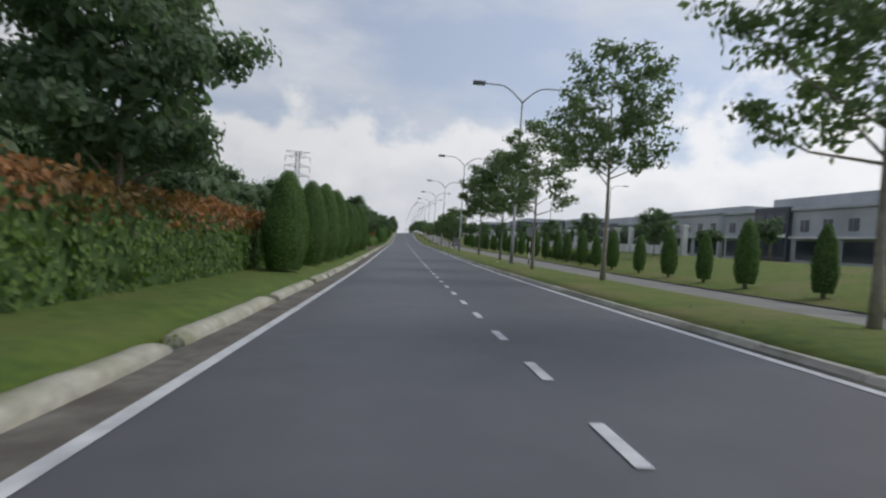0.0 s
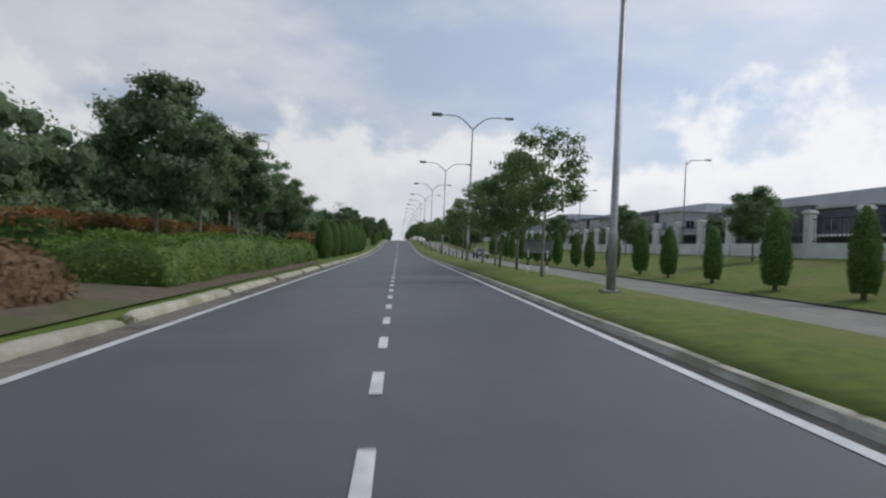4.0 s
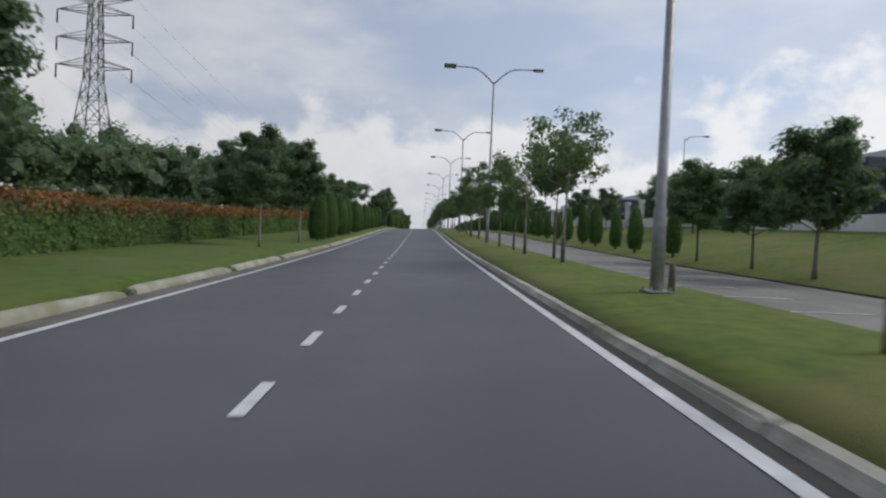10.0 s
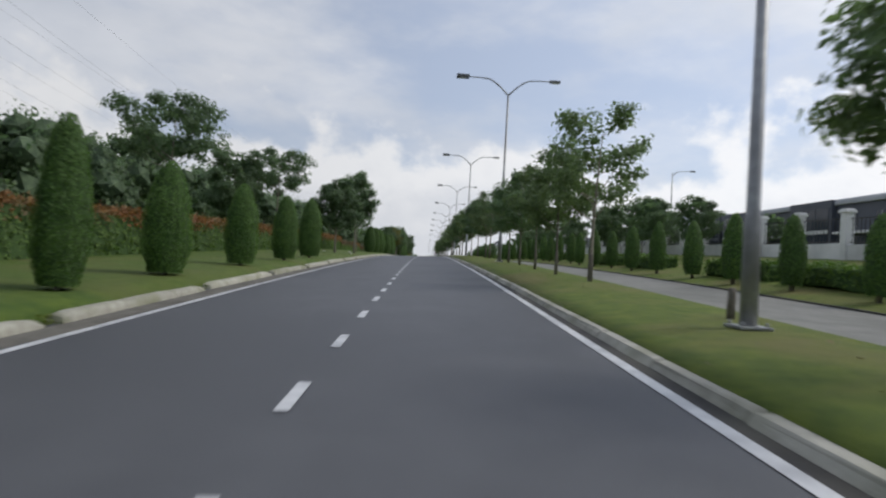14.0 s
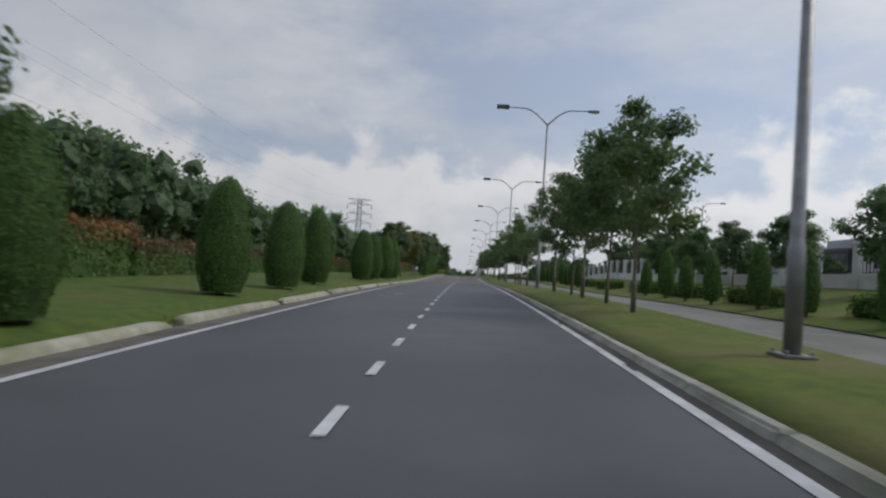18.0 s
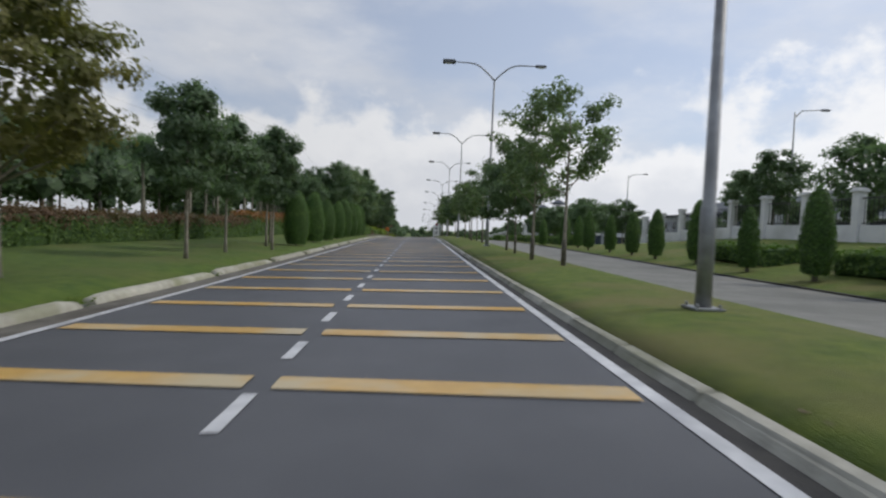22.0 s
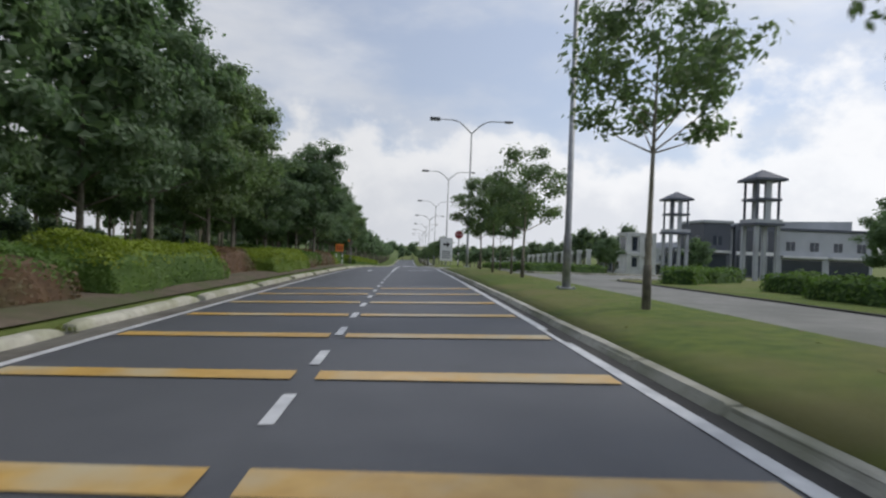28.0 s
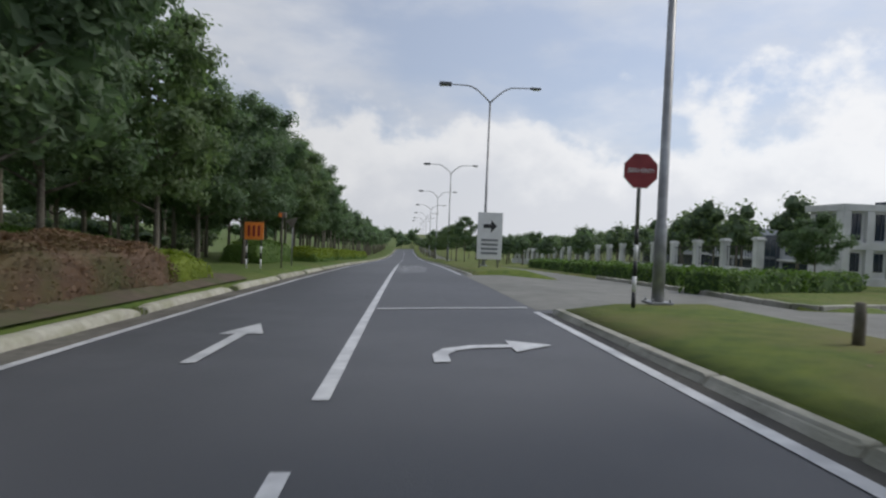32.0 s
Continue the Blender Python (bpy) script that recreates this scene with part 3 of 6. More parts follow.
# ================= trees =================
def limb_tree(seed, height, clear, spread, leaves, leaf, clump_r, mat, bark, trunk_r=0.11, limbs=9, guard=False, gap=0.0, dome=0.36, inner=0):
    """Trunk with rising limbs and twigs, and a crown of leaf clumps with gaps. Returns the thing at the origin."""
    rng = np.random.default_rng(seed)
    t = new("tree")
    bm = bmesh.new()
    lean = rng.uniform(-0.22, 0.22, 2)
    top = height * 0.86
    axis = lambda z: np.array([lean[0] * (z / top) ** 2, lean[1] * (z / top) ** 2, z])
    rt = lambda z: trunk_r * max(0.12, 1 - 0.85 * z / top)
    zs = [0.0, 0.12, 0.3, 0.5, 0.7, 0.86, 1.0]
    tube(bm, [axis(z * top) if z else (0, 0, -0.2) for z in zs], [trunk_r * 1.35] + [rt(z * top) for z in zs[1:]], 8)

    def radius(s):
        """Half width of the crown at the share s of its height."""
        if s < dome:
            return spread * (0.70 + 0.30 * max(0.0, s) / dome)
        return spread * math.sqrt(max(0.0, 1 - ((s - dome) / (1.02 - dome)) ** 2))

    def lump(x, y, z):
        return 0.87 + 0.38 * noise.noise((x * 0.75 + seed, y * 0.75, z * 0.75))

    cen = []
    for k in range(limbs):
        s = 0.05 + 0.8 * k / max(1, limbs - 1)
        a = 2.4 * k + rng.uniform(-0.5, 0.5)
        ze = clear + (height - clear) * min(0.97, s + rng.uniform(0.0, 0.14))
        r = radius((ze - clear) / (height - clear)) * rng.uniform(0.68, 0.96)
        e = np.array([math.cos(a) * r, math.sin(a) * r, ze])
        zb = max(clear * 0.88, ze - r * rng.uniform(0.55, 0.95))
        zb = min(zb, top * 0.95)
        base = axis(zb)
        mid = base * 0.42 + e * 0.58 + np.array([0, 0, -0.10 * r])
        rb = rt(zb) * 0.55
        tube(bm, [base, mid, e], [rb, rb * 0.6, rb * 0.18], 5)
        cen += [e, mid * 0.3 + e * 0.7, mid * 0.65 + e * 0.35]
        for q in range(3):
            f = rng.uniform(0.35, 0.9)
            p0 = mid * (1 - f) + e * f
            a2 = a + rng.choice([-1, 1]) * rng.uniform(0.5, 1.1)
            p1 = p0 + np.array([math.cos(a2), math.sin(a2), rng.uniform(0.1, 0.7)]) * r * rng.uniform(0.25, 0.45)
            tube(bm, [p0, p1], [rb * 0.3, rb * 0.08], 3)
            cen += [p1]
    part("trunk", bm, bark, t, "", True)
    if guard:
        bm = bmesh.new()
        tube(bm, [(0, 0, -0.1), (0, 0, 0.78), (0, 0, 0.9)], [trunk_r + 0.014, trunk_r + 0.012, trunk_r + 0.005], 10)
        part("trunk_guard", bm, PLINTH, t, "weathered brown sleeve", True)
    vol = spread * spread * (height - clear)
    want = len(cen) + int(vol / clump_r ** 3 * 0.16)
    while len(cen) < want:
        s = rng.uniform(0.03, 0.99)
        a = rng.uniform(0, 2 * math.pi)
        r = radius(s) * rng.uniform(0.12, 1.0) ** 0.5
        q = np.array([math.cos(a) * r, math.sin(a) * r, clear + (height - clear) * s])
        if gap and noise.noise((q[0] * 0.9 + seed * 3.1, q[1] * 0.9, q[2] * 1.1)) < gap - 0.5:
            continue
        q[:2] *= lump(*q)
        cen.append(q)
    cen = np.array(cen)
    wt = rng.uniform(0.6, 1.4, len(cen))
    idx = rng.choice(len(cen), leaves, p=wt / wt.sum())
    d = rng.normal(size=(leaves, 3))
    d /= np.linalg.norm(d, axis=1)[:, None]
    off = d * wt[idx][:, None] ** 0.5 * rng.uniform(0, 1, (leaves, 1)) ** 0.45 * clump_r * np.array([1.12, 1.12, 0.72])
    stray = rng.uniform(0, 1, leaves) < 0.06
    off[stray] *= rng.uniform(1.1, 1.5, (int(stray.sum()), 1))
    pos = cen[idx] + off
    pos[:, 2] = np.maximum(pos[:, 2], clear * rng.uniform(0.88, 1.0, leaves))
    out = pos - np.array([0, 0, clear + (height - clear) * 0.4])
    out /= np.linalg.norm(out, axis=1)[:, None] + 1e-6
    v, f = leaf_cards(pos, leaf, rng, d * 0.7 + out * 0.6 + np.array([0, 0, 0.35]), long=1.7, loose=0.5)
    if inner:
        # broad shaded leaves deep in the crown
        s = rng.uniform(0.06, 0.9, inner)
        a = rng.uniform(0, 2 * math.pi, inner)
        r = np.array([radius(q) for q in s]) * rng.uniform(0.0, 1.0, inner) ** 0.5 * 0.74
        deep = np.stack([np.cos(a) * r, np.sin(a) * r, clear + (height - clear) * (0.02 + s * 0.92)], 1)
        v2, f2 = leaf_cards(deep, leaf * 2.2, rng)
        v, f = np.concatenate([v, v2]), np.concatenate([f, f2 + len(v)])
    raw("crown", v, f, mat, t)
    return t


def place(proto, label, category, group, spots):
    """Copies of a thing at (x, y, scale, turn), resting on the ground."""
    for x, y, s, a in spots:
        m = Matrix.Translation((x, y, terrain(x, y) - 0.02)) @ pose(0, 0, 0, 0, 0, a) @ Matrix.Diagonal((s, s, s, 1))
        ob = copy_thing(proto, m)
        tagged(ob, label, category, group)


def drop(proto):
    for o in list(proto.children_recursive) + [proto]:
        bpy.data.objects.remove(o)


# the verge trees: x, y, height, clear stem, half width, habit
VERGE = [(6.7, -9.8, 9.4, 3.3, 2.9, 's'), (6.5, 3.2, 9.4, 4.3, 2.8, 's'), (5.7, 12.1, 8.2, 3.4, 2.3, 's'), (6.3, 25.8, 8.6, 3.5, 2.9, 'm'), (6.4, 39.0, 8.8, 3.8, 2.6, 'm'),
         (5.95, 61.3, 6.0, 2.7, 1.75, 's'), (6.3, 67.9, 6.0, 2.3, 1.85, 'd'), (6.1, 71.6, 5.6, 2.0, 1.55, 'm'), (6.4, 75.0, 5.9, 2.2, 1.9, 's'), (6.2, 79.2, 5.9, 2.4, 2.1, 's'),
         (6.45, 94.3, 5.8, 2.4, 2.05, 's'), (6.25, 98.2, 5.2, 2.1, 1.8, 'd'), (6.3, 107.3, 5.0, 2.5, 1.7, 'u'), (6.4, 122.1, 5.2, 2.3, 1.6, 's'), (6.4, 125.6, 4.5, 2.4, 1.15, 'm'),
         (6.2, 129.0, 5.4, 2.5, 1.5, 's'), (6.2, 133.2, 4.5, 2.0, 1.45, 'e'), (6.35, 151.1, 5.3, 3.0, 1.65, 'u'), (6.65, 153.7, 4.9, 2.5, 1.15, 'd'), (6.1, 157.1, 4.7, 2.9, 1.65, 'u'),
         (6.2, 160.9, 3.9, 2.1, 0.95, 'e'), (6.0, 164.9, 5.2, 2.2, 1.35, 'm'), (6.15, 178.4, 6.4, 2.4, 1.65, 's'), (6.0, 184.0, 5.7, 2.0, 1.8, 's'), (6.25, 188.0, 5.3, 2.0, 1.75, 'd'),
         (6.2, 191.8, 4.5, 2.2, 1.15, 'm'), (6.3, 195.8, 4.6, 2.0, 1.2, 'e'), (6.35, 208.5, 5.7, 2.1, 1.6, 's'), (6.1, 212.2, 4.9, 1.8, 1.3, 'm'), (6.1, 216.4, 4.8, 1.8, 1.3, 'e'),
         (6.3, 222.0, 5.1, 1.9, 1.7, 'd'), (6.3, 226.2, 4.9, 1.9, 1.4, 'm'), (6.4, 238.0, 5.8, 2.1, 1.85, 's'), (6.45, 241.6, 5.2, 1.95, 1.85, 'd'), (6.05, 245.1, 5.6, 2.0, 1.8, 'd'), (6.0, 252.6, 4.75, 2.5, 1.95, 'u'),
         (5.9, 266.6, 6.0, 2.2, 1.65, 'm'), (6.2, 270.9, 6.1, 2.4, 1.85, 'd'), (6.0, 274.2, 5.9, 2.3, 1.6, 's'), (6.3, 278.2, 5.1, 2.0, 1.7, 'd'), (6.0, 281.8, 6.4, 3.2, 1.45, 's'),
         (6.0, 295.7, 5.9, 2.5, 1.85, 's'), (6.1, 302.0, 5.7, 2.7, 2.1, 's'), (6.25, 306.2, 5.5, 1.7, 1.7, 'd'), (6.35, 310.4, 5.8, 2.0, 1.1, 's'), (6.35, 327.7, 6.2, 2.8, 1.75, 's'),
         (5.95, 331.2, 6.5, 2.4, 1.75, 'u'), (6.1, 336.2, 4.9, 1.7, 1.95, 'd'), (6.35, 340.5, 6.0, 2.3, 1.6, 'm'), (6.45, 354.1, 6.2, 2.9, 1.9, 's'), (6.5, 358.9, 4.3, 2.0, 1.1, 'e'),
         (6.3, 362.3, 5.6, 2.2, 1.55, 'm'), (6.45, 365.9, 5.4, 2.5, 1.4, 's'), (6.2, 368.4, 5.8, 2.4, 1.95, 's'), (6.4, 384.2, 5.8, 2.0, 1.95, 'd'), (6.4, 388.0, 5.8, 2.2, 1.7, 'm'),
         (5.8, 395.4, 6.3, 3.5, 2.0, 's'), (6.1, 409.2, 5.7, 2.3, 1.8, 's'), (6.4, 413.6, 5.0, 2.3, 1.0, 'd'), (5.75, 415.7, 5.3, 2.4, 1.05, 'm'), (6.9, 420.3, 4.1, 2.1, 1.3, 'd'), (5.95, 422.7, 6.2, 2.2, 1.9, 'm')]
words = {'u': "slim young tree with flat open umbrella crown", 's': "tall young tree with pale trunk and open airy crown", 'm': "young tree with rounded green crown on grass verge",
         'd': "young tree with dense dark rounded crown", 'e': "small tree with compact green crown"}
# leaves for each square metre of crown outline, leaf size, clump radius, foliage, bark, limbs, gaps, level of the widest part
HABIT = {'s': (430, 0.104, 0.34, LEAF, PALEBARK, 15, 0.40, 0.40), 'u': (360, 0.10, 0.30, LEAF, PALEBARK, 12, 0.42, 0.62), 'm': (640, 0.10, 0.36, LEAF, BARK, 13, 0.20, 0.36),
         'd': (760, 0.10, 0.38, LEAFDARK, BARK, 12, 0.0, 0.34), 'e': (680, 0.098, 0.34, LEAF, BARK, 10, 0.12, 0.40)}
INNER = {'s': 0.0, 'u': 0.0, 'm': 26.0, 'd': 60.0, 'e': 34.0}


def verge_tree(seed, x, y, h, clear, spread, habit, turn):
    dens, leaf, cr, mat, bark, limbs, gap, dome = HABIT[habit]
    big = 1.25 if h > 8 else 1.0
    t = limb_tree(seed, h, clear, spread, int(dens * spread * (h - clear) * 1.6 / big ** 2), leaf * big, cr * big ** 0.5, mat, bark, (0.058 if habit in 'su' else 0.046) + 0.009 * (h - 4.5), limbs, h < 7 and y > 90 or habit in "mde", gap, dome, int(INNER[habit] * spread * (h - clear)))
    t.matrix_basis = pose(x, y, terrain(x, y) - 0.02, 0, 0, turn)
    return tagged(t, words[habit], "tree", "verge trees")


rng = random.Random(11)
for k, row in enumerate(VERGE):
    verge_tree(100 + k, *row, rng.uniform(0, 360))
# the avenue goes on beyond the junction
medium_a = limb_tree(3, 5.6, 2.0, 1.8, 5200, 0.11, 0.38, LEAF, BARK, 0.065)
dense_b = limb_tree(5, 5.0, 1.9, 1.6, 5200, 0.11, 0.38, LEAFDARK, BARK, 0.06)
for k in range(12):
    y = 480 + 4.6 * k
    place(medium_a if k % 2 else dense_b, "young tree with rounded green crown on grass verge", "tree", "verge trees", [(6.6 + rng.uniform(-0.3, 0.3), y, rng.uniform(0.8, 1.0), rng.uniform(0, 360))])


def stake(x, y, h):
    """Short weathered post left of a planting."""
    bm = bmesh.new()
    tube(bm, [(0, 0, -0.1), (0.01, 0, h * 0.6), (0.015, 0.01, h), (0.015, 0.01, h + 0.02)], [0.07, 0.066, 0.062, 0.03], 9)
    ob = tagged(finish("stake", bm, PLINTH, soft_shade=True), "short weathered wooden stake on grass verge", "stake", "verge stakes")
    ob.matrix_basis = pose(x, y, terrain(x, y), 0, 0, 0)


for x, y, h in ((6.25, 102.0, 0.55), (6.0, 136.6, 0.6), (6.2, 111.0, 0.5), (6.2, 142.0, 0.55), (6.2, 199.8, 0.5), (6.1, 359.8, 0.55), (6.2, 426.0, 0.5)):
    stake(x, y, h)


def grove(name, spots, seed, label, mat=None, leaf=0.42, per=520, lumps=18):
    """Many far trees joined into leaves, the leafy mass behind them, and stems."""
    rg = np.random.default_rng(seed)
    t = thing(name, label, "trees", kind="stuff")
    lv, lf, mv, mf, bm = [], [], [], [], bmesh.new()
    base = count = 0
    g = (1 + 5 ** 0.5) / 2
    ico = np.array([(-1, g, 0), (1, g, 0), (-1, -g, 0), (1, -g, 0), (0, -1, g), (0, 1, g), (0, -1, -g), (0, 1, -g), (g, 0, -1), (g, 0, 1), (-g, 0, -1), (-g, 0, 1)]) / math.hypot(1, g)
    tri = np.array([(0, 11, 5), (0, 5, 1), (0, 1, 7), (0, 7, 10), (0, 10, 11), (1, 5, 9), (5, 11, 4), (11, 10, 2), (10, 7, 6), (7, 1, 8), (3, 9, 4), (3, 4, 2), (3, 2, 6), (3, 6, 8), (3, 8, 9), (4, 9, 5), (2, 4, 11), (6, 2, 10), (8, 6, 7), (9, 8, 1)])
    for x, y, h, r, clear in spots:
        z = terrain(x, y)
        tube(bm, [(x, y, z - 0.2), (x, y, z + clear + 0.35 * (h - clear))], [0.14, 0.08], 5)
        d = rg.normal(size=(lumps, 3))
        d /= np.linalg.norm(d, axis=1)[:, None]
        d *= rg.uniform(0.2, 0.74, (lumps, 1))
        c = d * np.array([r, r, (h - clear) / 2]) + np.array([x, y, z + (h + clear) / 2])
        size = rg.uniform(0.30, 0.50, (lumps, 1)) * np.array([[r, r, min(r, (h - clear) * 0.5)]])
        blob = c[:, None, :] + ico[None] * size[:, None, :] * rg.uniform(0.45, 0.78, (lumps, 12, 1))
        blob[:, :, 2] = np.maximum(blob[:, :, 2], z - 0.05)
        mv.append(blob.reshape(-1, 3))
        mf.append((tri[None] + (count + 12 * np.arange(lumps))[:, None, None]).reshape(-1, 3))
        count += 12 * lumps
        n = per // lumps
        o = rg.normal(size=(lumps * n, 3))
        o[:, 2] += 0.25
        o /= np.linalg.norm(o, axis=1)[:, None]
        p = np.repeat(c, n, 0) + o * np.repeat(size, n, 0) * rg.uniform(0.62, 1.08, (lumps * n, 1))
        p[:, 2] = np.maximum(p[:, 2], z + 0.1)
        v, f = leaf_cards(p, leaf, rg, o * 0.9 + np.array([0, 0, 0.25]), loose=0.6)
        lv.append(v)
        lf.append(f + base)
        base += len(v)
    part("stems", bm, BARK, t)
    raw("leafy_mass", np.concatenate(mv), np.concatenate(mf), LEAFMASS, t)
    raw("leaves", np.concatenate(lv), np.concatenate(lf), mat or LEAFDARK, t)
    return t


far_spots = [(6.6 + rng.uniform(-0.4, 0.4), 537 + 5 * k, rng.uniform(4.6, 5.6), 1.9, 1.9) for k in range(30)]
grove("far_avenue", far_spots, 71, "receding row of young green trees along the verge", LEAF, 0.24, 600)

# ---- big trees of the left side
broad_a = limb_tree(21, 10.5, 3.0, 3.4, 15000, 0.16, 0.66, LEAFDARK, BARK, 0.17, 13, inner=1500)
broad_b = limb_tree(22, 9.0, 2.8, 3.0, 15000, 0.14, 0.60, LEAFDARK, PALEBARK, 0.13, 13, inner=1500)
bank_tree = limb_tree(28, 6.0, 1.9, 2.3, 5200, 0.14, 0.50, LEAFDARK, BARK, 0.08, 8, inner=700)
narrow = limb_tree(26, 6.3, 2.4, 1.45, 8000, 0.11, 0.42, LEAFDARK, PALEBARK, 0.075, 10, inner=700)
broad_c = limb_tree(23, 8.0, 2.7, 3.1, 14000, 0.125, 0.55, LEAFGOLD, PALEBARK, 0.12, 14, gap=0.2, inner=800)
tufted = limb_tree(29, 7.2, 3.1, 1.95, 5200, 0.115, 0.34, LEAFDARK, PALEBARK, 0.066, 12, gap=0.56)
flat_top = limb_tree(30, 7.4, 4.6, 2.7, 6500, 0.125, 0.42, LEAFDARK, BARK, 0.10, 12, gap=0.25, dome=0.62)
row_a = limb_tree(24, 10.2, 2.7, 2.9, 13500, 0.14, 0.60, LEAFDARK, BARK, 0.13, 13, inner=1300)
row_b = limb_tree(25, 9.0, 2.4, 2.6, 12500, 0.14, 0.56, LEAFDARK, BARK, 0.12, 13, inner=1200)
row_c = limb_tree(27, 9.6, 2.5, 2.7, 12500, 0.14, 0.56, LEAF, BARK, 0.12, 13, inner=1200)
BIG = [(-7.5, -7.0, 'B', 0.80), (-8.2, 59.2, 'B', 0.75), (-8.3, 63.8, 'N', 1.00), (-8.2, 69.2, 'N', 1.05), (-8.2, 74.4, 'S', 0.91), (-7.5, 77.2, 'B', 0.62), (-9.3, 144.7, 'N', 1.05),
       (-6.3, 158.6, 'N', 0.90), (-5.9, 165.6, 'N', 0.96), (-13.6, 178.2, 'A', 0.70), (-12.7, 185.8, 'A', 0.86), (-6.8, 240.3, 'B', 0.73), (-5.6, 244.0, 'N', 1.20), (-13.1, 232.2, 'A', 0.68), (-7.0, 257.1, 'S', 0.86),
       (-6.8, 319.8, 'C', 0.78), (-6.2, 327.4, 'N', 0.91), (-6.3, 331.5, 'N', 0.86), (-5.5, 335.6, 'N', 0.89), (-6.6, 338.7, 'N', 0.96), (-7.3, 342.2, 'N', 0.91), (-7.4, 314.6, 'B', 0.70), (-12.4, 194.2, 'A', 0.80), (-10.2, 201.0, 'B', 0.73), (-9.9, 214.9, 'U', 0.90), (-10.4, 234.2, 'U', 1.02), (-12.4, 380.8, 'B', 0.80)]
for x, y, k, sc in BIG:
    pr = {'A': broad_a, 'B': broad_b, 'C': broad_c, 'S': tufted, 'N': narrow, 'U': flat_top}[k]
    lb = {'A': "large dark green broadleaf tree", 'B': "dark green rounded broadleaf tree on lawn", 'C': "broadleaf tree with olive yellow foliage", 'S': "slender tree with open clustered crown", 'N': "slender tree with dense dark crown on lawn", 'U': "flat-topped spreading tree behind the hedge"}[k]
    place(pr, lb, "tree", "lawn trees", [(x, y, sc, rng.uniform(0, 360))])
ROW = [(-10.0, 386.5, 0.94), (-9.2, 391.6, 0.98), (-9.5, 397.0, 1.06), (-8.9, 402.4, 1.02), (-9.2, 407.8, 1.10), (-8.7, 412.9, 1.06), (-9.1, 418.2, 1.10), (-8.4, 422.8, 0.80), (-6.3, 429.6, 0.95), (-8.7, 434.8, 0.92),
       (-8.0, 440.0, 0.95), (-8.5, 445.4, 0.94), (-8.0, 450.8, 0.98), (-8.4, 456.2, 0.94), (-8.1, 461.6, 0.96), (-8.5, 467.0, 0.96), (-8.1, 472.4, 0.94), (-8.4, 477.8, 0.95)]
for k, (x, y, sc) in enumerate(ROW):
    place((row_a, row_b, row_c)[(k * 2 + k // 3) % 3], "dark green broadleaf tree in a dense row", "tree", "roadside tree row", [(x, y, sc, rng.uniform(0, 360))])
for k in range(13):
    y = 384 + 6.6 * k + rng.uniform(-1.2, 1.2)
    place((row_b, row_c, row_a)[k % 3], "dark green broadleaf tree in a dense row", "tree", "roadside tree row", [(-14.6 + rng.uniform(-0.8, 0.8), y, rng.uniform(0.80, 0.98), rng.uniform(0, 360))])
row_far = [(-9.4 + rng.uniform(-0.8, 0.8), 477 + 3.4 * k, rng.uniform(7.5, 9.0), 2.7, 2.2) for k in range(62)] + [(-13.5 + rng.uniform(-0.8, 0.8), 447 + 4.5 * k, rng.uniform(7.5, 9.0), 2.7, 2.2) for k in range(52)]
grove("far_tree_row", row_far, 72, "receding dark row of broadleaf trees", LEAFDARK, 0.36, 480)
# woods behind the hedge, with undergrowth in front
wood = []
for k in range(172):
    y = -60 + 3.2 * k
    if 368 < y < 470:
        wood.append((-25 - rng.uniform(0, 9), y, rng.uniform(6.0, 8.5), rng.uniform(2.2, 3.0), 2.4))
        continue
    wood.append((-19.6 - rng.uniform(0, 4), y, rng.uniform(7.0, 9.0) * (0.8 if 304 < y < 365 else 1.1 if y < 50 else 1.0), rng.uniform(2.4, 3.4), 0.9))
    wood.append((-28 - rng.uniform(0, 6), y + 1.5, rng.uniform(7.4, 10.0) * (0.8 if 300 < y < 365 else 1.0), rng.uniform(2.8, 3.8), 1.2))
for k in range(30):
    wood.append((-16.6 - rng.uniform(0, 2.4), 258 + 3.0 * k, rng.uniform(5.8, 7.6), rng.uniform(2.0, 2.8), 0.8))
grove("woodland", wood, 73, "dense dark tropical woodland behind the hedge", LEAFDARK, 0.24, 900)
grove("undergrowth", [(-16.2 - rng.uniform(0, 2.5), -60 + 2.3 * k, rng.uniform(1.7, 3.2), rng.uniform(1.3, 1.9), 0.1) for k in range(160)] + [(-20 - rng.uniform(0, 6), 366 + 1.6 * k, rng.uniform(1.6, 3.4), rng.uniform(1.4, 2.0), 0.1) for k in range(75)], 74, "tangled green undergrowth behind the hedge", LEAF, 0.19, 520)
grove("distant_trees", [(x + rng.uniform(-4, 4), 700 + rng.uniform(0, 30), rng.uniform(8, 12), 5.0, 0.5) for x in range(-140, 150, 6)], 75, "distant dark line of trees", LEAFDARK, 0.7, 420)
grove("gate_trees", [(26 + rng.uniform(0, 10), 464 + 2.6 * k, rng.uniform(5.6, 7.6), 2.3, 1.5) for k in range(48)], 77, "green rounded trees behind the pillar fence", LEAF, 0.26, 620)
grove("factory_trees", [(29 + rng.uniform(0, 10), 20 + 13 * k + rng.uniform(-5, 5), rng.uniform(3.2, 5.0), rng.uniform(1.3, 2.0), 1.0) for k in range(30)] + [(16 + rng.uniform(0, 5), 486 + 9 * k, rng.uniform(4.2, 5.6), 2.1, 1.3) for k in range(12)], 76, "dark rounded trees by the factory fence", LEAFDARK, 0.34, 440)


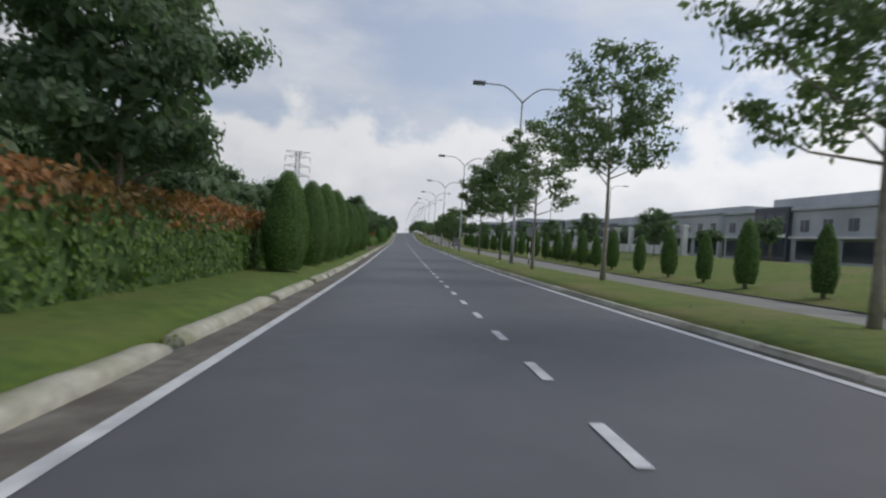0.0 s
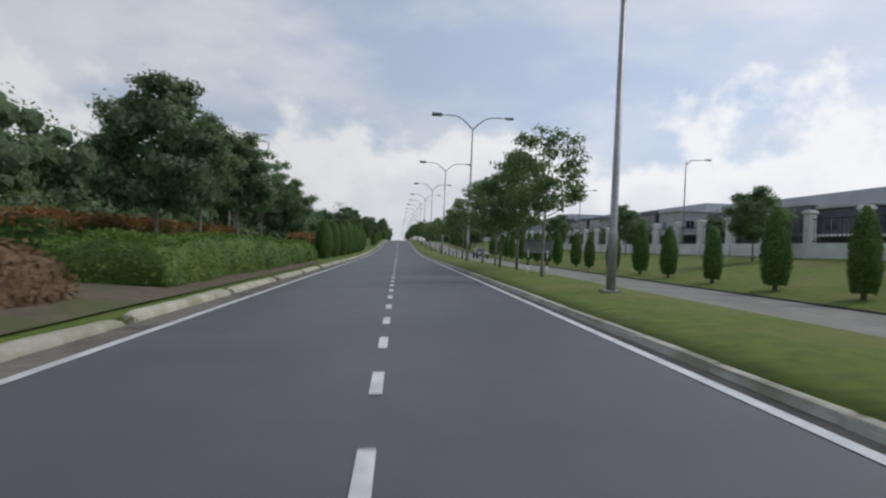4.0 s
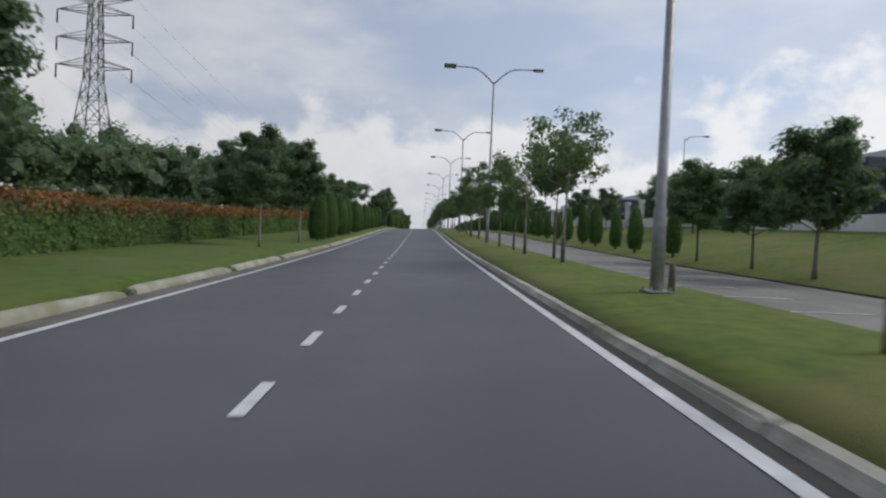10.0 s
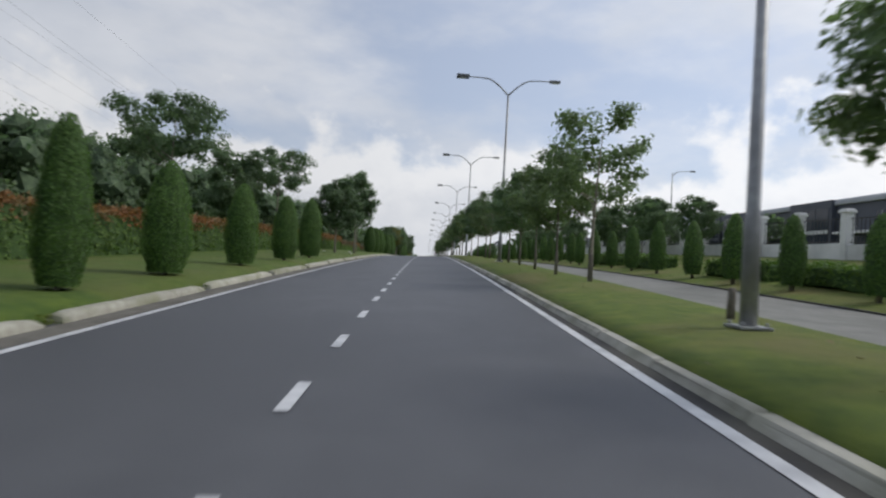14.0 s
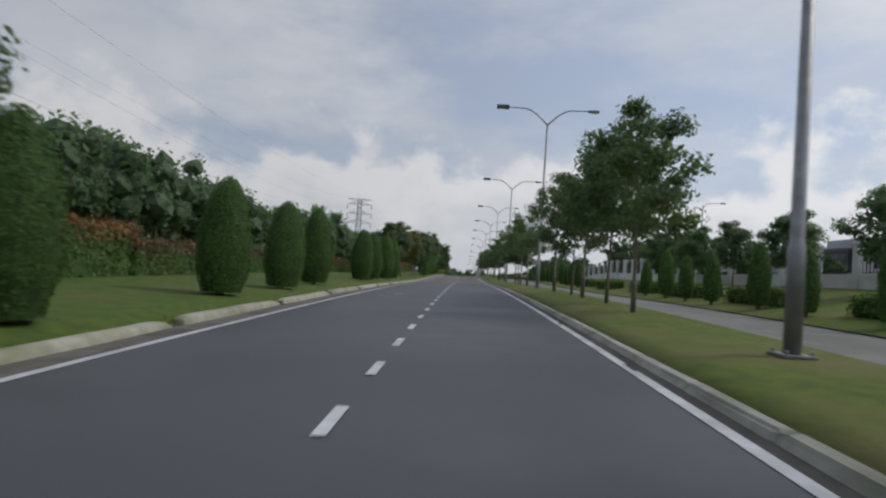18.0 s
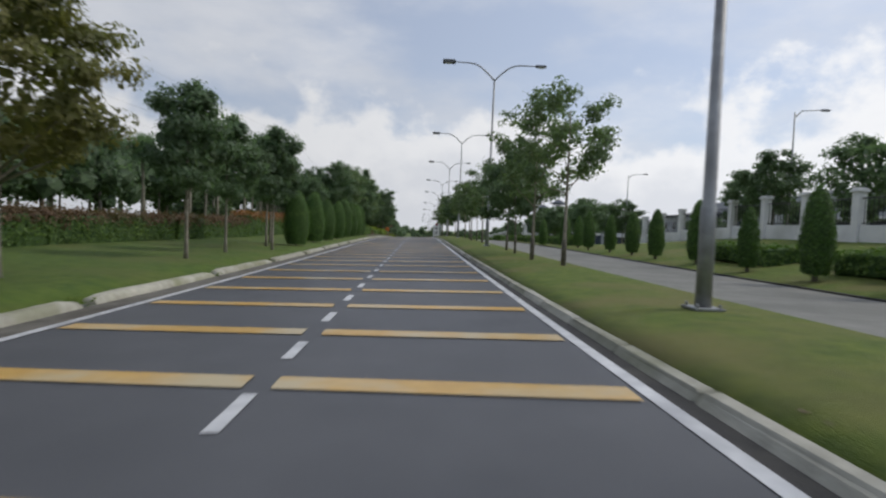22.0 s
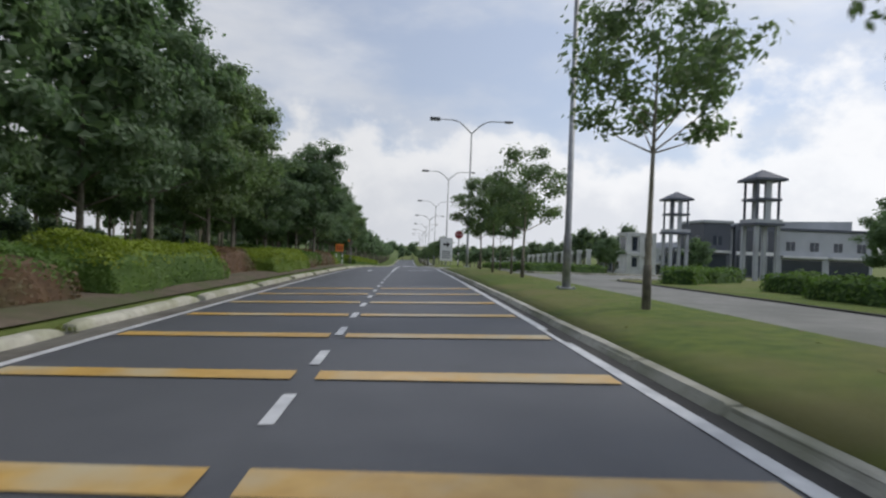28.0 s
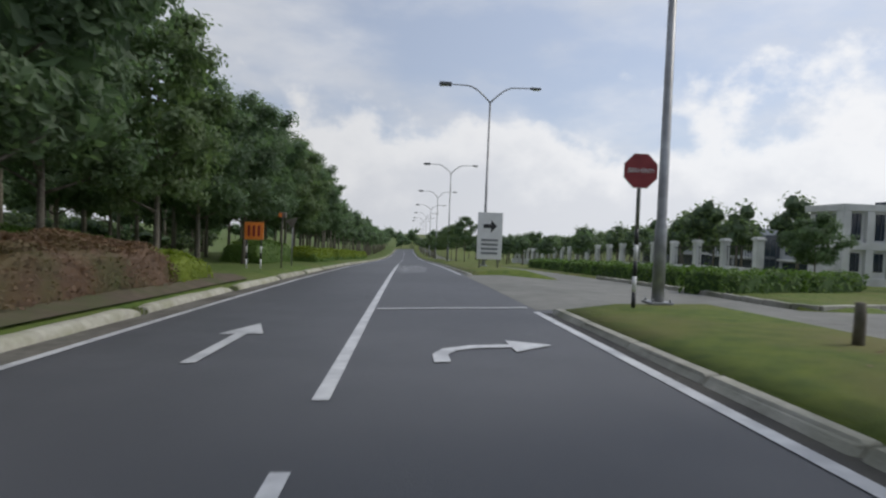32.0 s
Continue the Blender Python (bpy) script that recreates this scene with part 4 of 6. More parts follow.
dense_bank = limb_tree(31, 5.5, 1.9, 1.75, 7500, 0.12, 0.42, LEAFDARK, BARK, 0.08, 11, inner=900)
place(dense_bank, "dark dense rounded tree beside the service road", "tree", "bank trees", [(15.2, 150.7, 1.0, 20), (15.5, 155.0, 0.86, 140), (15.5, 159.9, 0.92, 250)])
for y, x, sc in ((146, 22.5, 0.95), (176, 23, 0.9), (36, 23.5, 0.8), (58, 24, 0.85), (74, 23, 0.8), (96, 23.5, 0.85), (118, 22.5, 0.9), (182, 23, 0.85), (196, 22.5, 0.8), (210, 23.5, 0.9), (236, 22.8, 0.85), (243, 22.0, 0.95), (248.5, 23.2, 1.0), (254, 21.8, 0.95), (260, 23.2, 1.0), (272, 22.4, 0.9), (281, 23.4, 0.95), (289, 22.6, 0.9), (298, 23.0, 0.9), (304, 22.2, 0.95), (309, 24.0, 0.9), (314, 22.6, 0.95), (319, 24.2, 0.9), (322, 27, 1.0), (330, 28, 1.0), (341, 27.5, 1.05), (349, 27, 1.05), (356, 29, 1.0), (374, 20.5, 0.88), (379.5, 22.5, 0.95), (384, 19.5, 0.82), (388.5, 23.5, 0.95), (392, 20.0, 0.85), (396.5, 22.0, 0.9), (400, 25.5, 0.95), (404.5, 21.0, 0.85), (409, 24.5, 0.9), (381, 27.5, 1.0), (391, 28.5, 1.0), (414, 27.5, 0.8), (449.5, 35.0, 0.75), (452.0, 25.0, 0.72)):
    place(bank_tree, "dark rounded tree on the grass bank", "tree", "bank trees", [(x, y, sc, rng.uniform(0, 360))])


# ---- oil palms
def palm(seed):
    rng = np.random.default_rng(seed)
    t = new("palm_tree")
    bm = bmesh.new()
    h = 7.0
    tube(bm, [(0, 0, -0.2), (0.1, 0, h * 0.5), (0.0, 0.1, h)], [0.20, 0.15, 0.15], 8)
    part("trunk", bm, PALEBARK, t, "", True)
    vs, fs = [], []
    for k in range(58):
        a, el = rng.uniform(0, 2 * math.pi), rng.uniform(-0.3, 1.25)
        ln = rng.uniform(3.0, 4.2)
        pts = []
        for i in range(9):
            s = i / 8
            r = ln * s * math.cos(el) * (1 - 0.15 * s)
            z = h + ln * s * math.sin(el) - 1.4 * s * s
            pts.append(np.array([math.cos(a) * r, math.sin(a) * r, z]))
        side = np.array([-math.sin(a), math.cos(a), 0])
        for i in range(1, 9):
            for sg in (-1, 1):
                for j in (0.0, 0.5):
                    q = pts[i - 1] * (1 - j) + pts[i] * j
                    w = 0.75 * math.sin(math.pi * min(1, 0.15 + i / 9.5))
                    tip = q + side * sg * w + (pts[i] - pts[i - 1]) * 0.8 + np.array([0, 0, -0.25 * w])
                    n = len(vs)
                    vs += [q, q + (pts[i] - pts[i - 1]) * 0.42, tip]
                    fs.append((n, n + 1, n + 2))
    raw("crown", vs, fs, LEAFDARK, t)
    return t


palm_a, palm_b = palm(31), palm(32)
place(palm_a, "tall oil palm with pale trunk", "palm tree", "oil palms", [(-16.2, 141, 0.80, 20)])
for k, (y0, y1, n) in enumerate(((84, 140, 18), (262, 330, 20), (315, 470, 56))):
    for j in range(n):
        y = y0 + (y1 - y0) * (j + rng.random()) / n
        place(palm_a if j % 2 else palm_b, "oil palm with drooping dark fronds", "palm tree", "oil palms", [((-15.8, -18.5, -16.5)[k if k else 1] - rng.uniform(0, 9 if k == 2 else 4.5), y, rng.uniform(0.85, 1.15) * (0.92, 0.68, 0.8)[k], rng.uniform(0, 360))])
for p in (palm_a, palm_b, medium_a, dense_b, broad_a, broad_b, broad_c, row_a, row_b, row_c, narrow, bank_tree, dense_bank, tufted, flat_top):
    drop(p)


# ---- weeds in the gaps of the kerb
def kerb_weeds():
    rg = np.random.default_rng(205)
    pos = []
    for y in GAPS:
        if y > 500 or rg.uniform() > 0.8:
            continue
        c = np.array([-4.60 + rg.uniform(-0.08, 0.08), y, level(y) - 0.17])
        n = int(rg.uniform(20, 70))
        pos.append(c + rg.normal(size=(n, 3)) * np.array([0.11, 0.13, 0.05]) + np.array([0, 0, 0.05]))
    v, f = leaf_cards(np.concatenate(pos), 0.055, rg, np.array([0, 0, 0.6]))
    return tagged(raw("weeds", v, f, BLADES), "small green weeds growing in the kerb gaps", "weeds", kind="stuff")


kerb_weeds()

# ================= clipped shrubs and hedges =================
def topiary(seed, h, r, leaves, leaf, stem=0.25, tip=0.62, pointed=False):
    """A clipped column: stem, an inside coloured dark as if shaded, and a skin of small leaves."""
    rng = np.random.default_rng(seed)
    t = new("clipped_shrub")
    bm = bmesh.new()
    tube(bm, [(0, 0, -0.1), (0, 0, h * 0.5)], [0.09, 0.06], 6)
    part("stem", bm, BARK, t)

    def radius(s):
        if pointed:
            return r * (0.86 + 0.14 * min(1, s / 0.12)) * max(0.0, 1 - max(0.0, s - 0.12) / 0.9) ** 0.62
        lowb = 0.72 + 0.28 * min(1, s / 0.22)
        return r * lowb * (1.0 if s < 0.35 else math.sqrt(max(0.0, 1 - ((s - 0.35) / 0.65) ** 1.9)) * (1 - (1 - tip) * 0.35 * (s - 0.35)))

    rows_, seg = 14, 16
    vs, fs = [], []
    for i in range(rows_ + 1):
        s = i / rows_
        for k in range(seg):
            a = 2 * math.pi * k / seg
            q = radius(s) * 0.9 * (1 + 0.12 * noise.noise((math.cos(a) * 1.5, math.sin(a) * 1.5, s * 4 + seed)))
            vs.append((q * math.cos(a), q * math.sin(a), stem + (h - stem) * s * 0.985))
    for i in range(rows_):
        for k in range(seg):
            fs.append((i * seg + k, i * seg + (k + 1) % seg, (i + 1) * seg + (k + 1) % seg, (i + 1) * seg + k))
    fs.append(tuple(range(seg))[::-1])
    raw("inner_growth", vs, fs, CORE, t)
    s = rng.uniform(0, 1, leaves * 2)
    keep = rng.uniform(0, 1, leaves * 2) < np.array([0.25 + 0.75 * radius(q) / r for q in s])
    s = s[keep][:leaves]
    a = rng.uniform(0, 2 * math.pi, len(s))
    rad = np.array([radius(q) for q in s])
    wob = np.array([1 + 0.12 * noise.noise((math.cos(x) * 1.5, math.sin(x) * 1.5, q * 4 + seed)) + 0.07 * noise.noise((math.cos(x) * 3.5, math.sin(x) * 3.5, q * 17 + seed)) for x, q in zip(a, s)]) * rng.uniform(0.92, 1.04, len(s))
    nrm = np.stack([np.cos(a), np.sin(a), np.clip((s - 0.5) * 1.4, -0.3, 1)], 1)
    pos = np.stack([rad * wob * np.cos(a), rad * wob * np.sin(a), stem + (h - stem) * s + rng.normal(size=len(s)) * 0.02], 1)
    v, f = leaf_cards(pos, leaf, rng, nrm, loose=0.42)
    raw("foliage", v, f, TOPIARY, t)
    return t


cones = [topiary(41, 3.9, 0.88, 9500, 0.05, 0.12), topiary(42, 3.7, 0.80, 9000, 0.05, 0.12), topiary(43, 3.6, 0.70, 8000, 0.05, 0.12), topiary(44, 4.4, 0.97, 11500, 0.054, 0.1), topiary(45, 4.0, 0.56, 7000, 0.05, 0.12)]
CONES = [(0.9, 3.5), (6.2, 3.7), (10.6, 4.0), (15.4, 4.1), (21.6, 3.75), (27.8, 3.9), (34.8, 4.1), (83.5, 3.15), (89.3, 3.15), (96.2, 3.3), (101.4, 4.0), (106.9, 3.7), (111.9, 3.75), (116.9, 3.4), (121.4, 3.4),
         (127.0, 3.85), (169.9, 3.45), (174.4, 3.6), (180.5, 3.5), (183.2, 3.5), (190.5, 3.4), (194.9, 3.2), (201.2, 3.3), (205.6, 3.0), (211.6, 3.0), (218.0, 3.1), (223.6, 3.4), (258.1, 3.2), (265.7, 3.3), (270.7, 3.2),
         (275.6, 3.4), (286.8, 3.3), (291.3, 3.4), (296.8, 3.6), (301.4, 3.6), (341.3, 3.15), (347.0, 3.4), (352.0, 3.1), (357.3, 3.2), (362.2, 3.6), (367.2, 3.45), (371.0, 3.4), (375.2, 3.6)]
for k, (y, h) in enumerate(CONES):
    thin = 168 < y < 226
    pr, h0 = (cones[3], 4.4) if y < 45 else (cones[4], 4.0) if 201 < y < 202 else (cones[2], 3.6) if thin else (cones[0], 3.9) if k % 2 else (cones[1], 3.7)
    place(pr, "tall clipped conical evergreen shrub on lawn" if not thin else "narrow clipped evergreen column on lawn", "shrub", "clipped shrubs of the lawn", [(-5.6 + rng.uniform(-0.08, 0.08), y, h / h0, rng.uniform(0, 360))])
small_cones = [topiary(51, 2.95, 0.48, 2600, 0.065, 0.22), topiary(52, 2.8, 0.44, 2400, 0.065, 0.22)]
for x, y in ((14.4, 368.0), (16.6, 367.0)):
    place(small_cones[0], "small dark clipped conical shrub beyond the service road", "shrub", "clipped shrubs by the service road", [(x, y, 0.95, 40)])
for k in range(92):
    y = -10 + 4.45 * k
    if 135 < y < 163 or 300 < y < 322 or 366 < y:
        continue
    place(small_cones[k % 2], "small dark clipped conical shrub beyond the service road", "shrub", "clipped shrubs by the service road", [(15.6 + rng.uniform(-0.2, 0.2), y + rng.uniform(-0.4, 0.4), rng.uniform(0.98, 1.22), rng.uniform(0, 360))])


def hedge(seed, length, depth, h, leaf, count, mat, top_mat=None, top_share=0.2, rough=0.1, mound=0.0, tip="reddish young shoots"):
    """Clipped hedge along y: leafy inside and a skin of leaves, with rounded shoulders and ends where mound is given."""
    rng = np.random.default_rng(seed)
    t = new("hedge")

    def shaped(q):
        s = max(0.0, min(1.0, q.z / h))
        e = max(0.0, abs(q.y) - (length / 2 - 1.1)) / 1.1
        q.x *= 1 - mound * 0.55 * s ** 3
        q.z *= 1 - mound * 0.55 * e * e
        q.y *= 1 - mound * 0.30 * s ** 3 * min(1.0, 2.2 / length)
        swell = 1 + 2.0 * mound
        return q + Vector((noise.noise(q * 0.9), noise.noise(q * 0.9 + Vector((7, 0, seed))), noise.noise(q * 0.7 + Vector((0, 9, seed))) * swell)) * rough

    bm = bmesh.new()
    box(bm, -depth / 2 + 0.06, depth / 2 - 0.06, -length / 2 + 0.05, length / 2 - 0.05, -0.1, h - 0.08, 0.1)
    bmesh.ops.subdivide_edges(bm, edges=[e for e in bm.edges if e.calc_length() > 1.0], cuts=8, use_grid_fill=True)
    for v in bm.verts:
        v.co = shaped(v.co.copy())
    # square-cut hedges get the core with shade in its colour
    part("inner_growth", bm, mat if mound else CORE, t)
    area = [length * h, length * h, length * depth * (1.5 if mound else 1.0), depth * h, depth * h]
    which = rng.choice(5, count, p=np.array(area) / sum(area))
    u, w = rng.uniform(-0.5, 0.5, count), rng.uniform(0, 1, count)
    pos, nrm = np.zeros((count, 3)), np.zeros((count, 3))
    for i in range(count):
        k = which[i]
        if k < 2:
            sg = 1 if k else -1
            pos[i], nrm[i] = (sg * depth / 2, u[i] * length, w[i] * h), (sg, 0, 0.3)
        elif k == 2:
            pos[i], nrm[i] = ((w[i] - 0.5) * depth, u[i] * length, h), (0, 0, 1)
        else:
            sg = 1 if k == 4 else -1
            pos[i], nrm[i] = (u[i] * depth, sg * length / 2, w[i] * h), (0, sg, 0.3)
        pos[i] = shaped(Vector(pos[i]))
    pos += rng.normal(size=(count, 3)) * leaf * 0.4
    patch = np.array([noise.noise((q[0] * 1.3, q[1] * 1.3 + seed, 0.0)) for q in pos])
    hot = pos[:, 2] > h * (1 - top_share) + rng.normal(size=count) * 0.07 * h + patch * 0.22 * h
    if top_mat:
        v, f = leaf_cards(pos[~hot], leaf, rng, nrm[~hot], loose=0.45)
        raw("foliage", v, f, mat, t)
        extra = np.repeat(pos[hot], 2, 0) + rng.normal(size=(2 * hot.sum(), 3)) * np.array([0.06, 0.06, 0.05 if mound else 0.11])
        v, f = leaf_cards(extra, leaf, rng, np.repeat(nrm[hot], 2, 0), loose=0.7)
        raw("young_growth", v, f, top_mat, t, tip)
    else:
        v, f = leaf_cards(pos, leaf, rng, nrm, loose=0.45)
        raw("foliage", v, f, mat, t)
    return t


def set_hedge(proto, label, group, spots):
    for x, y, a, s in spots:
        m = Matrix.Translation((x, y, terrain(x, y))) @ pose(0, 0, 0, grade(y), 0, a) @ Matrix.Diagonal((s, 1, s, 1))
        tagged(copy_thing(proto, m), label, "hedge", group)


red_hedge = hedge(61, 10.2, 1.3, 1.62, 0.11, 4200, HEDGE, HEDGERED, 0.22, 0.14)
dull_hedge = hedge(62, 10.2, 1.3, 1.18, 0.10, 4200, HEDGE, HEDGEBROWN, 0.26, 0.08, tip="dull bronze shoots")
HEDGE_LINE = ((-40, 26, 42, 44, 54, 75, 77, 104, 118, 140, 168, 273, 298, 312, 336, 348, 372), (-7.10, -7.59, -7.81, -10.57, -10.57, -10.57, -7.01, -7.86, -9.15, -9.99, -11.10, -11.33, -12.8, -13.4, -12.6, -11.6, -11.2))


def hedge_x(y):
    return float(np.interp(y, *HEDGE_LINE))


for y in [-35 + 10 * k for k in range(41)]:
    if 40 < y < 56:
        continue
    yc = 61.0 if y == 65 else 71.0 if y == 75 else y
    red = y < 266 or 296 < y < 314 or y > 352
    bend = math.degrees(math.atan((hedge_x(yc - 4) - hedge_x(yc + 4)) / 8)) if not 70 < yc < 84 else 0.0
    set_hedge(red_hedge if red else dull_hedge, "long clipped hedge with reddish young tops" if red else "long clipped hedge with dull bronze top", "boundary hedge", [(hedge_x(yc), yc, bend, 1.1 if y < 50 else 1.0)])


def kerb_hedge(seed, x0, x1, y0, y1, h, mat, top, share, label):
    """A clipped hedge between two lateral lines, beside the kerb."""
    p = hedge(seed, y1 - y0, x1 - x0, h, 0.064 if y0 > 380 and y0 < 440 else 0.085, int((900 if y0 > 380 and y0 < 440 else 560) * ((y1 - y0) * (2 * h + x1 - x0) + 2 * h * (x1 - x0)) / 4.0), mat, top, share, 0.14, 0.5, "bright new leaves")
    x, y = (x0 + x1) / 2, (y0 + y1) / 2
    p.matrix_basis = Matrix.Translation((x, y, terrain(x, y))) @ pose(0, 0, 0, grade(y), 5 if 380 < y < 440 else 0, 0)
    tagged(p, label, "hedge", "kerbside hedges")


kerb_hedge(101, -8.4, -5.2, 52.5, 63, 1.2, HEDGE, None, 0, "low broad green hedge beside the kerb")
kerb_hedge(102, -8.4, -5.2, 63.2, 74, 1.2, HEDGE, None, 0, "low broad green hedge beside the kerb")
kerb_hedge(103, -8.2, -5.2, 74.2, 77.6, 1.15, HEDGE, None, 0, "low broad green hedge beside the kerb")
kerb_hedge(104, -8.0, -5.6, 43, 49.5, 1.1, HEDGEBROWN, None, 0, "low bronze-brown clipped hedge")
kerb_hedge(105, -8.2, -5.4, 381.2, 389, 1.1, HEDGE, None, 0, "low green clipped hedge beside the kerb")
kerb_hedge(106, -8.4, -5.6, 390, 396.5, 1.05, HEDGEBROWN, HEDGE, 0.35, "clipped hedge with bronze leaves below green")
kerb_hedge(107, -8.0, -5.3, 397.5, 405.2, 1.15, HEDGE, HEDGELIME, 0.24, "clipped green hedge with lime new growth")
kerb_hedge(108, -8.6, -6.1, 406.6, 411.8, 0.95, HEDGEBROWN, None, 0, "low bronze-brown clipped hedge")
kerb_hedge(109, -7.8, -5.1, 412.2, 421.0, 1.0, HEDGEMID, HEDGELIME, 0.34, "clipped green hedge with lime new growth")
kerb_hedge(110, -7.8, -5.2, 421.8, 427.4, 0.98, HEDGEBROWN, HEDGE, 0.45, "low dull green clipped hedge with bronze sides")
kerb_hedge(111, -8.6, -5.3, 428.0, 435.0, 1.05, HEDGEBROWN, None, 0, "low bronze-brown clipped hedge")
kerb_hedge(112, -10.5, -8.8, 420, 440.0, 1.15, HEDGE, None, 0, "long dark green hedge under the trees")
kerb_hedge(113, -7.4, -5.3, 435.2, 437.6, 0.8, HEDGELIME, None, 0, "small lime-yellow shrub beside the kerb")
kerb_hedge(114, -9.6, -7.4, 452, 461, 1.2, HEDGE, None, 0, "low green clipped hedge beside the kerb")
kerb_hedge(115, -8.0, -5.8, 462, 474, 0.9, HEDGE, HEDGELIME, 0.6, "low hedge with bright lime new growth")
kerb_hedge(116, -8.0, -5.8, 476, 492, 0.9, HEDGE, HEDGELIME, 0.6, "low hedge with bright lime new growth")
kerb_hedge(117, -8.0, -5.8, 495, 515, 0.9, HEDGE, HEDGELIME, 0.6, "low hedge with bright lime new growth")
far_hedge = hedge(66, 6.0, 1.6, 0.8, 0.15, 1200, HEDGE, None, 0.2, 0.2)
set_hedge(far_hedge, "low dark green hedge beyond the service road", "service road hedges", [(17.5, y, 0, 1.0) for y in (36, 42, 48, 205, 212, 219, 232, 240, 262, 271, 282, 292, 302, 316, 326, 336, 367, 373, 379, 385, 391, 397, 403)] + [(14.3, 441.6, -62, 1.0), (19.6, 444.6, -60, 1.0), (13.6, 447, 0, 1), (13.6, 453.5, 0, 1), (13.6, 460, 0, 1), (13.8, 467, 0, 1), (14, 474, 0, 1)] + [(17.6, 417.5, -35, 1.1), (21.5, 421.5, -50, 1.1), (19, 408, 0, 1.05)])
for p in cones + small_cones + [red_hedge, dull_hedge, far_hedge]:
    drop(p)


# ================= lamp posts =================
def lamp_post():
    t = new("street_lamp")
    bm = bmesh.new()
    H, reach = 12.0, 3.15
    tube(bm, [(0, 0, -0.1), (0, 0, 1.6), (0, 0, 1.65), (0, 0, H - 1.15)], [0.125, 0.12, 0.10, 0.06], 12)
    part("pole", bm, STEEL, t, "", True)
    bm = bmesh.new()
    box(bm, -0.24, 0.24, -0.24, 0.24, 0, 0.05, 0.01)
    for sx in (-1, 1):
        for sy in (-1, 1):
            tube(bm, [(sx * 0.18, sy * 0.18, 0.04), (sx * 0.18, sy * 0.18, 0.11)], [0.02, 0.02], 6)
    part("base_plate", bm, STEEL, t)
    for sg in (-1, 1):
        bm = bmesh.new()
        pts = [(0, 0, H - 1.15)]
        for k in range(1, 11):
            s = k / 10
            pts.append((sg * (reach - 0.45) * s, 0, H - 1.15 + 1.02 * math.sin(min(1, s * 1.7) * math.pi / 2) + 0.06 * s))
        tube(bm, pts, [0.055 - 0.002 * k for k in range(11)], 8)
        part("arm", bm, STEEL, t, "", True)
        bm = bmesh.new()
        box(bm, sg * (reach - 0.5), sg * (reach + 0.22), -0.14, 0.14, H - 0.15, H + 0.0, 0.045)
        head = part("lamp_head", bm, LAMPHEAD, t)
        bm = bmesh.new()
        box(bm, sg * (reach - 0.3), sg * (reach + 0.12), -0.1, 0.1, H - 0.19, H - 0.14, 0.02)
        part("lens", bm, LAMPGLASS, head)
    return t


LAMPS = [-10.0, 19.0, 53.6, 85.7, 112.8, 141.9, 170.2, 198.7, 227.4, 258.6, 288.1, 317.1, 346.0, 374.7, 401.4, 430.8, 457.4, 490.7, 520.5, 549.5, 578.5, 607.5, 636.5]
lamp = lamp_post()
for y in LAMPS[1:]:
    x = 5.87
    ob = copy_thing(lamp, pose(x, y, level(y) + CROSS * x + 0.02 - 0.02, 0, 0, 0))
    ob.location.z = terrain(x, y) + 0.0
    tagged(ob, "tall galvanised double-arm street lamp on grass verge", "street lamp", "street lamps")
drop(lamp)


# single-arm lamps far across the service road
def side_lamp():
    t = new("street_lamp")
    bm = bmesh.new()
    tube(bm, [(0, 0, -0.2), (0, 0, 9.0)], [0.1, 0.05], 8)
    part("pole", bm, STEEL, t, "", True)
    bm = bmesh.new()
    tube(bm, [(0, 0, 8.6), (0.5, 0, 9.1), (2.0, 0, 9.25)], [0.045, 0.04, 0.03], 6)
    part("arm", bm, STEEL, t)
    bm = bmesh.new()
    box(bm, 1.9, 2.5, -0.12, 0.12, 9.16, 9.3, 0.04)
    part("lamp_head", bm, LAMPHEAD, t)
    return t


slamp = side_lamp()
for k in range(11):
    y = 60 + 32 * k
    tagged(copy_thing(slamp, pose(27.5, y, terrain(27.5, y), 0, 0, 0)), "slim grey street lamp beyond the wall", "street lamp", "far street lamps")
drop(slamp)


# ================= wall with pillars, factories =================
def pillar_mesh():
    bm = bmesh.new()
    box(bm, -0.25, 0.25, -0.25, 0.25, -0.3, 2.72, 0.02)
    box(bm, -0.34, 0.34, -0.34, 0.34, 2.72, 2.86, 0.02)
    box(bm, -0.27, 0.27, -0.27, 0.27, 2.86, 2.96, 0.02)
    me = bpy.data.meshes.new("pillar")
    bm.to_mesh(me)
    bm.free()
    me.materials.append(WALLWHITE)
    return me


def rail_mesh(span):
    bm = bmesh.new()
    n = int(span / 0.3)
    for k in range(n):
        y = -span / 2 + span * (k + 0.5) / n
        box(bm, -0.015, 0.015, y - 0.015, y + 0.015, 0.85, 2.4)
    box(bm, -0.025, 0.025, -span / 2, span / 2, 2.35, 2.41)
    box(bm, -0.025, 0.025, -span / 2, span / 2, 0.98, 1.04)
    me = bpy.data.meshes.new("railing")
    bm.to_mesh(me)
    bm.free()
    me.materials.append(BLACK)
    return me


boundary = tagged(new("boundary_wall"), "white plinth wall with square pillars and dark railings", "wall", kind="structure")
pm, rails = pillar_mesh(), {p: rail_mesh(p - 0.5) for p in (4.25, 4.0)}
WALL_X = 25.5


